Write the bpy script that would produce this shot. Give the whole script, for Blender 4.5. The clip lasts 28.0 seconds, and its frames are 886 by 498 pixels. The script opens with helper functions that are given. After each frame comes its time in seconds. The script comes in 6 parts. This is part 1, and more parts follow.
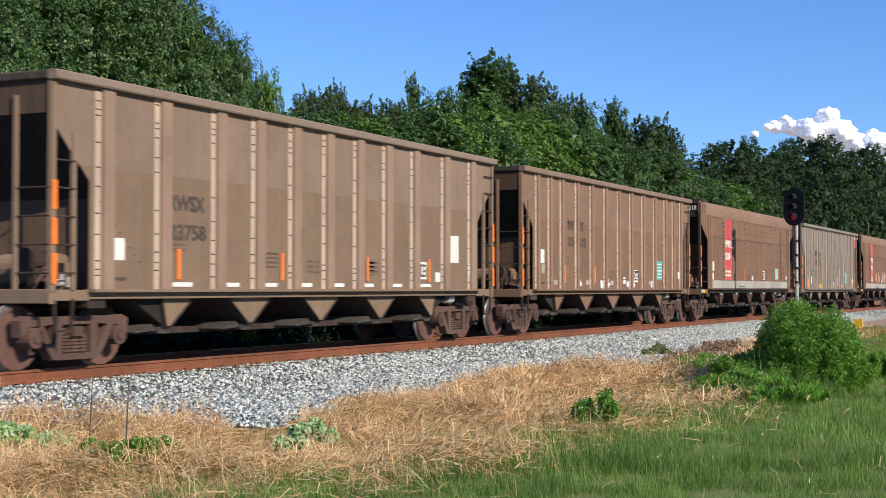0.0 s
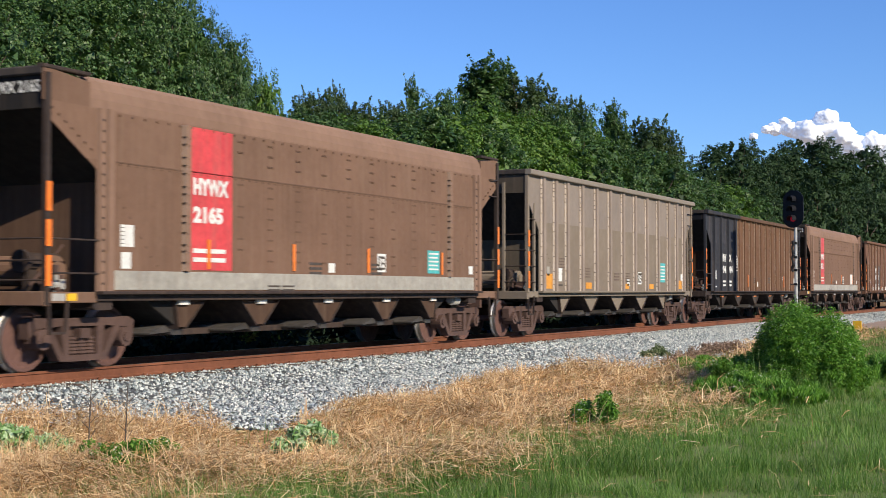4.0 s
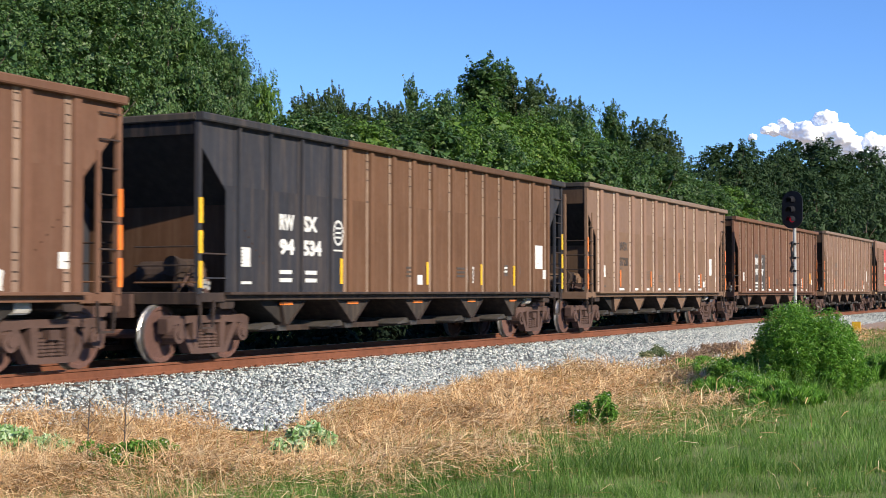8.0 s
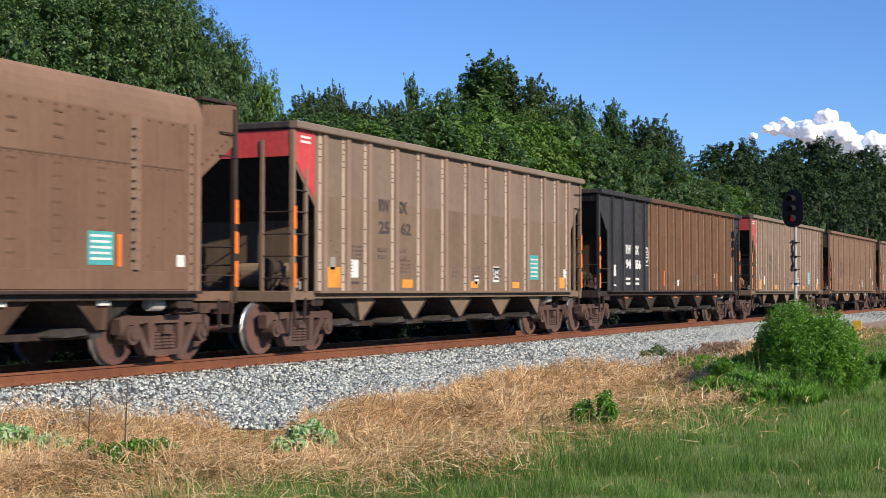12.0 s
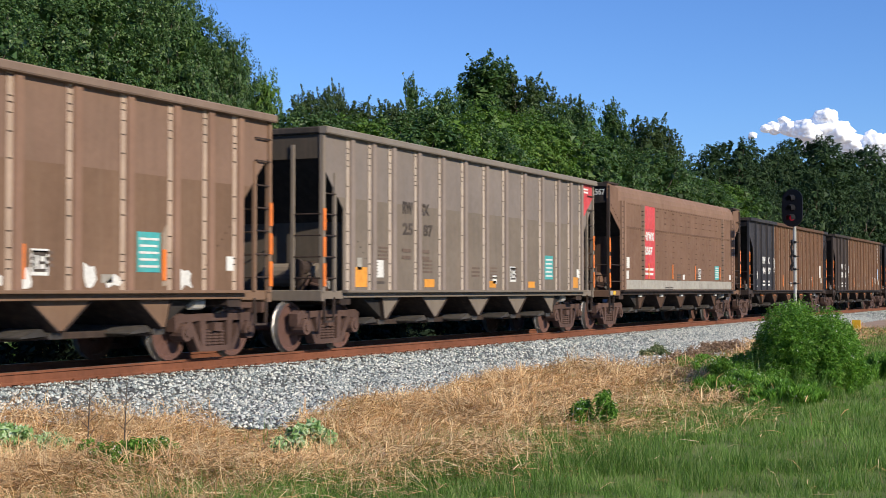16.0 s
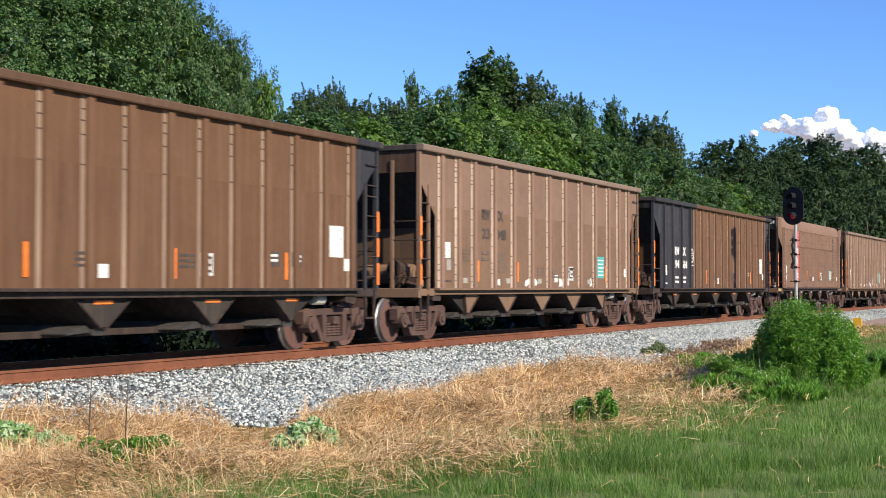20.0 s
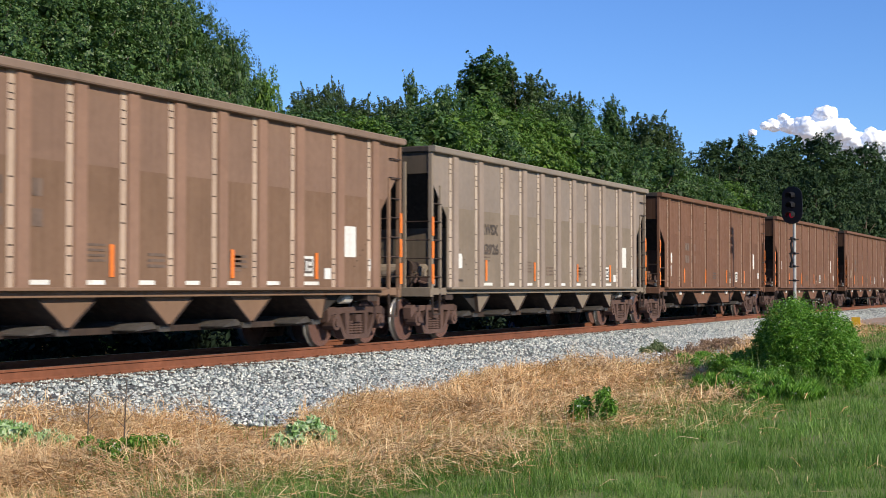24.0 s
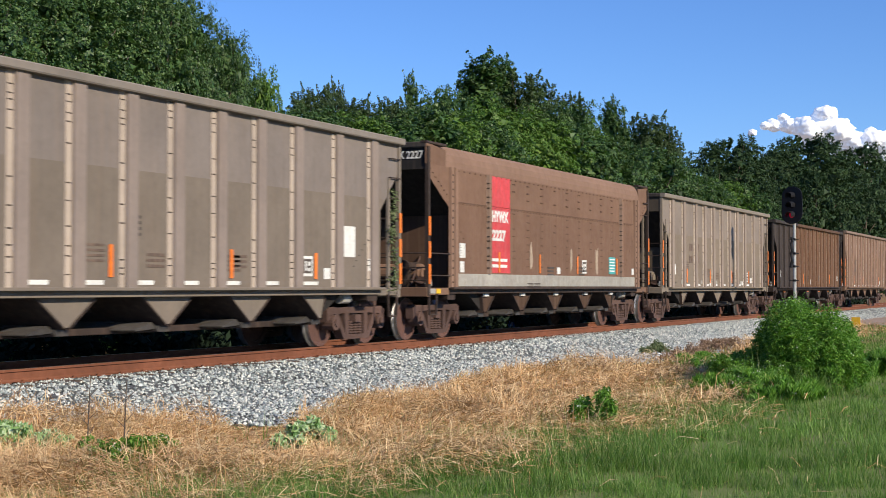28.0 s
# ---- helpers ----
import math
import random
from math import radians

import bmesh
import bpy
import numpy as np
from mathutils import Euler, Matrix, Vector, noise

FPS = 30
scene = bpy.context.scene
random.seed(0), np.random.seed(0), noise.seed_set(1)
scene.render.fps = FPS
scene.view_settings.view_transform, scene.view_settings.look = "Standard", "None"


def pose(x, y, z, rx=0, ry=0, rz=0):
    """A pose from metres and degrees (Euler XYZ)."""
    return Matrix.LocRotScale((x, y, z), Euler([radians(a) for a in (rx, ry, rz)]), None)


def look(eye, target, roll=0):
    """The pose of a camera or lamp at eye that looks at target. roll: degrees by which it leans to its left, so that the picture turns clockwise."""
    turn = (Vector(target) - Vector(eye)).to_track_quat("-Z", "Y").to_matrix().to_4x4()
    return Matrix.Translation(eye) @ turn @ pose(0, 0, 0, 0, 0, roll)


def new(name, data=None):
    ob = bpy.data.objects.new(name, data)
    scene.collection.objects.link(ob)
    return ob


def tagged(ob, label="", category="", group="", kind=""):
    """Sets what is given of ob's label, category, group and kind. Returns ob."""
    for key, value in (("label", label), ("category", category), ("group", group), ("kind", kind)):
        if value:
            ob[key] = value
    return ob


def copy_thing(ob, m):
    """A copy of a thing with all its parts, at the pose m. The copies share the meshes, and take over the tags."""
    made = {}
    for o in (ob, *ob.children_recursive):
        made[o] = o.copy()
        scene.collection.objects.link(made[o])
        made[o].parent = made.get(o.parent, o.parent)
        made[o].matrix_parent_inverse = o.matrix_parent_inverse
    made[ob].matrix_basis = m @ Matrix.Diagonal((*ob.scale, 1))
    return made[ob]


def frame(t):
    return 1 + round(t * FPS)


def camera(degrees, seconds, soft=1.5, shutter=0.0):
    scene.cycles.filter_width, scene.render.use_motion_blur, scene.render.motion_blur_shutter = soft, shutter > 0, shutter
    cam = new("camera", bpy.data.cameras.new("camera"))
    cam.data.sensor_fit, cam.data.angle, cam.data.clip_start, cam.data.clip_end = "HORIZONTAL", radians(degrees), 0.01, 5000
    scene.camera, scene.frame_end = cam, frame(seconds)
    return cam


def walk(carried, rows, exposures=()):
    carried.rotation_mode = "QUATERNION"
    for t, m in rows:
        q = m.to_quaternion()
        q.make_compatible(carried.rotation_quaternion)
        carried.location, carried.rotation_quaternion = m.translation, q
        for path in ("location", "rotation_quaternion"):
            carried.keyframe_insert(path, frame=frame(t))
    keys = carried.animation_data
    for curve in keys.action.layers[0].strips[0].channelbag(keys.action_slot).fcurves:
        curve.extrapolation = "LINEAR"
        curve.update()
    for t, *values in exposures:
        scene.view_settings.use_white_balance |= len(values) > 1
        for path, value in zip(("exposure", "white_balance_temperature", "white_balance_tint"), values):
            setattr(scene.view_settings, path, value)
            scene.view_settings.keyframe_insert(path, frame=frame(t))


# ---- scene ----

# the camera stands beside the line on a tripod; small nods of the head
FOV = 35.1
EYE = (0.0, -14.55, 1.14)
YAW, TILT = 25.84, 1.617
PX = 0.0231                      # degrees for one small step of the head
NODS = [(0, 0, 0), (1, 0, 0), (2, 0, 0), (2.5, -1, 0), (3, -1, 1.5), (3.5, -1, 3), (5.5, -3, 5), (6, -3, 6), (6.5, -2, 6), (7, -3, 6),
        (7.5, -3, 6), (8, -3, 5), (8.5, -3, 5), (9, -4, 3.5), (9.5, -3, 3), (10, -3, 2), (10.5, -3, 0.5), (11, -3, 1.5), (11.5, -2.5, 2),
        (12, -2, 3), (12.5, -3, 3), (14.5, -2, 2.5), (15, -2, 3), (15.5, -2, 3), (16, -3, 2), (16.5, -3, 1.5), (17, -2, 3), (17.5, -2, 3),
        (18, -2, 1), (18.5, -2, 0), (19, -2, -1), (19.5, -2, -1), (20, -1.5, -1.5), (20.5, -2, -1.5), (21, -2, -1.5), (21.5, -3, -2),
        (23.5, -4.5, -2), (24, -3.5, -3), (24.5, -3.5, -3.5), (25, -3.5, -4), (25.5, -3.5, -3), (26, -3.5, -2.5), (26.5, -3.5, -3), (27, -4, -3),
        (27.5, -3.5, -3), (28, -3.5, -3)]
GAIN = [(0, 0.40), (1, 0.24), (2, 0.31), (3, 0.28), (4.5, 0.40), (6, 0.50), (7, 0.42), (8, 0.57), (9, 0.42), (10, 0.41), (11, 0.35), (12, 0.33), (13.5, 0.31), (15, 0.26), (16, 0.27),
        (17, 0.31), (18, 0.60), (19, 0.64), (20, 0.58), (21, 0.44), (22.5, 0.39), (24, 0.35), (25, 0.36), (26, 0.385), (27, 0.37), (28, 0.32)]
cam = camera(FOV, 28.0, soft=0.8, shutter=0.13)


def aim(dx, dy):
    a, e = radians(YAW + dx * PX), radians(TILT + dy * PX)
    way = Vector((math.cos(a) * math.cos(e), math.sin(a) * math.cos(e), math.sin(e)))
    return look(EYE, Vector(EYE) + way * 10)


walk(cam, [(t, aim(dx, dy)) for t, dx, dy in NODS], GAIN)

# ---- daylight: a low evening sun behind the camera's shoulder ----
SUN_AZ, SUN_EL = 20.0, 26.5      # degrees from -Y towards -X, degrees up
to_sun = Vector((-math.sin(radians(SUN_AZ)) * math.cos(radians(SUN_EL)), -math.cos(radians(SUN_AZ)) * math.cos(radians(SUN_EL)), math.sin(radians(SUN_EL))))
world = bpy.data.worlds.new("sky")
scene.world = world
world.use_nodes = True
wt = world.node_tree
sky = wt.nodes.new("ShaderNodeTexSky")
sky.sky_type = "NISHITA"
sky.sun_disc = False
sky.sun_elevation = radians(SUN_EL)
sky.sun_rotation = math.atan2(to_sun.x, to_sun.y)
sky.dust_density, sky.air_density, sky.ozone_density = 0.0, 1.0, 6.0
deep = wt.nodes.new("ShaderNodeMix")
deep.data_type, deep.blend_type = "RGBA", "MULTIPLY"
deep.inputs[0].default_value = 1.0
deep.inputs[7].default_value = (0.75, 0.90, 1.20, 1)
wt.links.new(sky.outputs[0], deep.inputs[6])
wt.links.new(deep.outputs[2], wt.nodes["Background"].inputs[0])
wt.nodes["Background"].inputs[1].default_value = 0.099
sun_data = bpy.data.lights.new("sun", "SUN")
sun_data.energy, sun_data.angle, sun_data.color = 4.1, radians(0.5), (1.0, 0.89, 0.70)
sun = new("sun", sun_data)
sun.matrix_world = look(to_sun * 50, (0, 0, 0))
scene.view_settings.exposure = 0.46


# ---- materials ----
def material(name, rough=0.7, metal=0.0, spec=0.3):
    m = bpy.data.materials.new(name)
    m.use_nodes = True
    b = m.node_tree.nodes["Principled BSDF"]
    b.inputs["Roughness"].default_value = rough
    b.inputs["Metallic"].default_value = metal
    b.inputs["Specular IOR Level"].default_value = spec
    return m, m.node_tree, b


def node(t, kind, **values):
    n = t.nodes.new(kind)
    for k, v in values.items():
        n.inputs[k].default_value = v
    return n


def mix(t, fac, a, b, blend="MIX"):
    n = t.nodes.new("ShaderNodeMix")
    n.data_type, n.blend_type = "RGBA", blend
    for i, v in ((0, fac), (6, a), (7, b)):
        if hasattr(v, "links"):
            t.links.new(v, n.inputs[i])
        else:
            n.inputs[i].default_value = v if i == 0 else (*v, 1)
    return n.outputs[2]


def ramp(t, src, stops):
    r = t.nodes.new("ShaderNodeValToRGB")
    els = r.color_ramp.elements
    while len(els) < len(stops):
        els.new(0.5)
    for e, (p, c) in zip(els, stops):
        e.position = p
        e.color = (c, c, c, 1) if not isinstance(c, tuple) else (*c, 1)
    t.links.new(src, r.inputs[0])
    return r.outputs[0]


def coords(t, scale=(1, 1, 1), shift=0.0):
    """Object coordinates, scaled, moved by the object's random number."""
    c = t.nodes.new("ShaderNodeTexCoord")
    m = node(t, "ShaderNodeMapping", Scale=scale)
    t.links.new(c.outputs["Object"], m.inputs["Vector"])
    if shift:
        o = t.nodes.new("ShaderNodeObjectInfo")
        k = t.nodes.new("ShaderNodeMath")
        k.operation = "MULTIPLY"
        k.inputs[1].default_value = shift
        t.links.new(o.outputs["Random"], k.inputs[0])
        x = t.nodes.new("ShaderNodeCombineXYZ")
        t.links.new(k.outputs[0], x.inputs[0])
        t.links.new(k.outputs[0], x.inputs[1])
        t.links.new(x.outputs[0], m.inputs["Location"])
    return m.outputs[0]


def noise_of(t, vec, scale, detail=4, rough=0.6):
    n = node(t, "ShaderNodeTexNoise", Scale=scale, Detail=detail, Roughness=rough)
    t.links.new(vec, n.inputs["Vector"])
    return n.outputs[0]


def bump(t, b, h, strength, dist=0.02):
    n = node(t, "ShaderNodeBump", Strength=strength, Distance=dist)
    t.links.new(h, n.inputs["Height"])
    t.links.new(n.outputs[0], b.inputs["Normal"])


def weathered(name, base, rough=0.62, amount=0.35, dust=(0.30, 0.22, 0.16), metal=0.0, dustiness=0.3, streak=True, fine=9.0, paler=0.0, spec=0.3):
    """Painted or rusty steel. base None: the object's own colour."""
    grit = 0.4 if base is None else 1.0
    m, t, b = material(name, rough, metal, spec)
    b.inputs["Diffuse Roughness"].default_value = 0.9
    vec = coords(t, (1, 1, 1), 37.0)
    if base is None:
        o = t.nodes.new("ShaderNodeObjectInfo")
        col = o.outputs["Color"]
        if paler:
            col = mix(t, paler, col, (0.72, 0.60, 0.48))
    else:
        r = t.nodes.new("ShaderNodeRGB")
        r.outputs[0].default_value = (*base, 1)
        col = r.outputs[0]
    big = ramp(t, noise_of(t, vec, 0.7, 5), [(0.3, 1 - amount), (0.7, 1 + amount * 0.3)])
    col = mix(t, 1.0, col, big, "MULTIPLY")
    grain = ramp(t, noise_of(t, vec, fine, 6, 0.7), [(0.3, 1 - 0.22 * grit), (0.7, 1 + 0.12 * grit)])
    col = mix(t, 1.0, col, grain, "MULTIPLY")
    if streak:
        sv = coords(t, (3.2, 3.2, 0.16), 11.0)
        s = ramp(t, noise_of(t, sv, 2.6, 5, 0.65), [(0.48, 0.0), (0.72, 1.0)])
        k = t.nodes.new("ShaderNodeMath")
        k.operation = "MULTIPLY"
        k.inputs[1].default_value = dustiness
        t.links.new(s, k.inputs[0])
        col = mix(t, k.outputs[0], col, dust)
        s2 = ramp(t, noise_of(t, coords(t, (2.1, 2.1, 0.1), 23.0), 4.0, 3), [(0.5, 1.0), (0.85, 0.86)])
        col = mix(t, 1.0, col, s2, "MULTIPLY")
    t.links.new(col, b.inputs["Base Color"])
    rr = ramp(t, noise_of(t, vec, 5.0, 4), [(0.3, max(rough - 0.12, 0.1)), (0.7, min(rough + 0.15, 1.0))])
    t.links.new(rr, b.inputs["Roughness"])
    bump(t, b, noise_of(t, vec, 24.0, 3), 0.12, 0.01)
    return m


def islands(name, colours, rough=0.8, trans=0.0, spec=0.2, wear=0.0):
    """Loose pieces that differ one by one."""
    m, t, b = material(name, rough, 0.0, spec)
    g = t.nodes.new("ShaderNodeNewGeometry")
    n = len(colours) - 1
    col = ramp(t, g.outputs["Random Per Island"], [(i / n, c) for i, c in enumerate(colours)])
    if wear:
        vec = coords(t)
        col = mix(t, 1.0, col, ramp(t, noise_of(t, vec, wear, 4), [(0.3, 0.7), (0.7, 1.25)]), "MULTIPLY")
    t.links.new(col, b.inputs["Base Color"])
    if trans:
        tr = t.nodes.new("ShaderNodeBsdfTranslucent")
        t.links.new(mix(t, 1.0, col, (1.0, 1.15, 0.5), "MULTIPLY"), tr.inputs[0])
        ms = t.nodes.new("ShaderNodeMixShader")
        ms.inputs[0].default_value = trans
        t.links.new(b.outputs[0], ms.inputs[1])
        t.links.new(tr.outputs[0], ms.inputs[2])
        t.links.new(ms.outputs[0], t.nodes["Material Output"].inputs[0])
    return m


def spotted(name, a, c, scale, rough=0.9, bumpy=0.4, dist=0.03):
    m, t, b = material(name, rough, 0.0, 0.15)
    vec = coords(t)
    col = mix(t, ramp(t, noise_of(t, vec, scale, 6, 0.7), [(0.35, 0.0), (0.65, 1.0)]), a, c)
    col = mix(t, 1.0, col, ramp(t, noise_of(t, vec, scale * 14, 4), [(0.3, 0.7), (0.7, 1.2)]), "MULTIPLY")
    t.links.new(col, b.inputs["Base Color"])
    bump(t, b, noise_of(t, vec, scale * 20, 4), bumpy, dist)
    return m


M_BODY = weathered("car_paint", None, 0.72, 0.17, (0.27, 0.19, 0.135), dustiness=0.2, spec=0.1)
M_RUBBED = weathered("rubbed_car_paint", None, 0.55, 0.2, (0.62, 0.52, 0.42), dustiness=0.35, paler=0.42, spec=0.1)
M_EDGE = weathered("slightly_rubbed_car_paint", None, 0.55, 0.2, (0.58, 0.42, 0.31), dustiness=0.4, paler=0.16, spec=0.1)
M_CHEEK = weathered("worn_rib_cheek", None, 0.55, 0.2, (0.58, 0.42, 0.31), dustiness=0.3, paler=0.2, spec=0.1)
# coal dust, with the shade of the recesses also put into the colour
M_SOOT_SHADE = weathered("sooty_shaded_underside", (0.028, 0.024, 0.022), 0.9, 0.3, (0.07, 0.055, 0.045), dustiness=0.3)
M_DOOR = weathered("oily_grey_steel", (0.062, 0.056, 0.052), 0.55, 0.4, (0.16, 0.13, 0.11), dustiness=0.3)
M_FRAME = weathered("dirty_steel", (0.048, 0.033, 0.028), 0.75, 0.4, (0.14, 0.09, 0.065), dustiness=0.4)
M_TRUCK = weathered("dusty_cast_steel", (0.115, 0.068, 0.056), 0.8, 0.4, (0.24, 0.155, 0.125), dustiness=0.4, streak=False, fine=16)
M_WHEEL = weathered("rusty_wheel", (0.15, 0.078, 0.064), 0.75, 0.35, streak=False, fine=14)
M_TREAD = weathered("worn_wheel_rim", (0.50, 0.47, 0.45), 0.35, 0.2, metal=0.8, streak=False)
M_WHITE = weathered("white_stencil", (0.74, 0.73, 0.70), 0.6, 0.15, (0.4, 0.32, 0.26), dustiness=0.25, fine=20)
M_PLATE = weathered("dirty_white_sill", (0.40, 0.375, 0.33), 0.65, 0.3, (0.24, 0.18, 0.14), dustiness=0.3)
M_DARK = weathered("faded_black_stencil", (0.085, 0.068, 0.058), 0.7, 0.4, (0.27, 0.2, 0.15), dustiness=0.15, fine=20)
M_ORANGE = weathered("orange_reflector", (0.85, 0.22, 0.03), 0.4, 0.25, (0.3, 0.2, 0.13), dustiness=0.25)
M_YELLOW = weathered("yellow_paint", (0.85, 0.52, 0.03), 0.45, 0.2, dustiness=0.1)
M_TEAL = weathered("teal_board", (0.08, 0.42, 0.42), 0.5, 0.2, dustiness=0.15)
M_BLUEBOARD = weathered("blue_board", (0.25, 0.45, 0.75), 0.5, 0.2, dustiness=0.15)
M_RED = weathered("red_panel_paint", (0.62, 0.07, 0.075), 0.5, 0.22, (0.34, 0.2, 0.15), dustiness=0.3)
M_ORPATCH = weathered("orange_patch", (0.75, 0.33, 0.05), 0.6, 0.25, dustiness=0.2)
M_RUST = weathered("rusty_rail", (0.21, 0.078, 0.042), 0.85, 0.3, (0.32, 0.15, 0.09), dustiness=0.3, streak=False, fine=6)
M_RAILTOP = weathered("polished_rail_head", (0.5, 0.45, 0.42), 0.3, 0.2, metal=0.9, streak=False)
M_TIE = spotted("weathered_tie", (0.07, 0.05, 0.04), (0.14, 0.10, 0.08), 6.0)
M_STONE = islands("ballast_stones", [(0.06, 0.068, 0.066), (0.33, 0.385, 0.375), (0.66, 0.70, 0.66), (0.91, 0.89, 0.79), (0.20, 0.25, 0.255)], 0.85, 0, 0.25, 30)
M_BED = spotted("ballast_bed", (0.10, 0.105, 0.105), (0.24, 0.245, 0.24), 9.0, 0.95, 0.8)
M_SOIL = spotted("dry_soil_and_thatch", (0.27, 0.155, 0.075), (0.42, 0.27, 0.14), 1.1, 0.95)


def lawn_tint():
    """The thatch turns green away from the track, on the camera's side."""
    t = M_SOIL.node_tree
    b = t.nodes["Principled BSDF"]
    src = b.inputs["Base Color"].links[0].from_socket
    sep = t.nodes.new("ShaderNodeSeparateXYZ")
    t.links.new(coords(t), sep.inputs[0])
    n = noise_of(t, coords(t), 0.8, 4)
    k = t.nodes.new("ShaderNodeMath")
    k.operation = "MULTIPLY_ADD"
    k.inputs[1].default_value, k.inputs[2].default_value = 2.0, -1.0
    t.links.new(n, k.inputs[0])
    s = t.nodes.new("ShaderNodeMath")
    s.operation = "ADD"
    t.links.new(sep.outputs[1], s.inputs[0])
    t.links.new(k.outputs[0], s.inputs[1])
    r = t.nodes.new("ShaderNodeMapRange")
    for i, v in enumerate((-8.4, -9.6, 0.0, 0.85)):
        r.inputs[i + 1].default_value = v
    t.links.new(s.outputs[0], r.inputs[0])
    t.links.new(mix(t, r.outputs[0], src, (0.16, 0.22, 0.07)), b.inputs["Base Color"])


lawn_tint()
M_GREEN = islands("green_grass_blades", [(0.07, 0.15, 0.03), (0.12, 0.24, 0.05), (0.17, 0.31, 0.065), (0.25, 0.39, 0.11), (0.42, 0.47, 0.21)], 0.55, 0.45, wear=0.9)
M_DRY = islands("dry_grass_blades", [(0.35, 0.18, 0.075), (0.60, 0.35, 0.16), (0.76, 0.50, 0.26), (0.89, 0.69, 0.42), (0.48, 0.26, 0.12)], 0.7, 0.15, wear=1.3)
M_LEAF = islands("tree_leaves", [(0.022, 0.055, 0.015), (0.052, 0.112, 0.03), (0.082, 0.16, 0.042), (0.165, 0.24, 0.085)], 0.45, 0.3, 0.45)
M_LEAF2 = islands("bright_tree_leaves", [(0.05, 0.11, 0.02), (0.09, 0.18, 0.03), (0.13, 0.24, 0.04), (0.18, 0.27, 0.06)], 0.5, 0.28, 0.35)
M_LEAF3 = islands("dark_pine_needles", [(0.022, 0.046, 0.018), (0.036, 0.07, 0.026), (0.052, 0.09, 0.034)], 0.6, 0.15, 0.2)
M_LEAF4 = islands("feathery_leaves", [(0.035, 0.06, 0.022), (0.06, 0.10, 0.035), (0.085, 0.13, 0.05), (0.11, 0.155, 0.065)], 0.55, 0.3, 0.3)
M_WEED = islands("weed_leaves", [(0.045, 0.12, 0.014), (0.10, 0.25, 0.028), (0.165, 0.35, 0.045), (0.28, 0.46, 0.09)], 0.45, 0.35, 0.4)
M_PALE = islands("pale_vine_leaves", [(0.12, 0.26, 0.07), (0.26, 0.42, 0.15), (0.45, 0.58, 0.32), (0.60, 0.70, 0.46)], 0.4, 0.2, 0.4)
M_OLIVE = islands("grey_green_leaves", [(0.08, 0.12, 0.05), (0.16, 0.20, 0.09), (0.26, 0.29, 0.16)], 0.6, 0.2)
M_DEAD = islands("dead_weed_stalks", [(0.16, 0.10, 0.075), (0.32, 0.21, 0.15), (0.50, 0.35, 0.25)], 0.8, 0.2)
M_BARK = spotted("bark", (0.09, 0.07, 0.055), (0.19, 0.155, 0.125), 3.0)
M_SIGBLACK = weathered("black_signal_paint", (0.018, 0.018, 0.022), 0.45, 0.2, streak=False)
M_SILVER = weathered("silver_mast_paint", (0.62, 0.62, 0.60), 0.45, 0.2, (0.4, 0.36, 0.3), dustiness=0.2)
# weed leaves with the shade behind the train put into their colour
M_SHADE_LEAVES = islands("shade_darkened_leaves", [(0.012, 0.021, 0.013), (0.018, 0.033, 0.02), (0.026, 0.045, 0.026)], 0.85, 0.0, 0.1)
M_PETAL = islands("pale_flower_heads", [(0.6, 0.62, 0.5), (0.75, 0.76, 0.68)], 0.7, 0.2)
M_TANK = weathered("light_grey_tank", (0.42, 0.40, 0.37), 0.5, 0.3, (0.25, 0.18, 0.14), dustiness=0.3, streak=False)
M_ROAD = spotted("crossing_gravel", (0.36, 0.25, 0.18), (0.52, 0.39, 0.30), 3.0)
M_BLUE = weathered("blue_drum_plastic", (0.08, 0.17, 0.32), 0.5, 0.2, dustiness=0.1)


def glow(name, colour, power):
    m, t, b = material(name, 0.3)
    b.inputs["Base Color"].default_value = (*colour, 1)
    b.inputs["Emission Color"].default_value = (*colour, 1)
    b.inputs["Emission Strength"].default_value = power
    return m


M_REDLAMP = glow("lit_red_lens", (0.62, 0.02, 0.05), 0.12)
M_LENS = weathered("dark_lens", (0.015, 0.016, 0.02), 0.15, 0.1, streak=False)


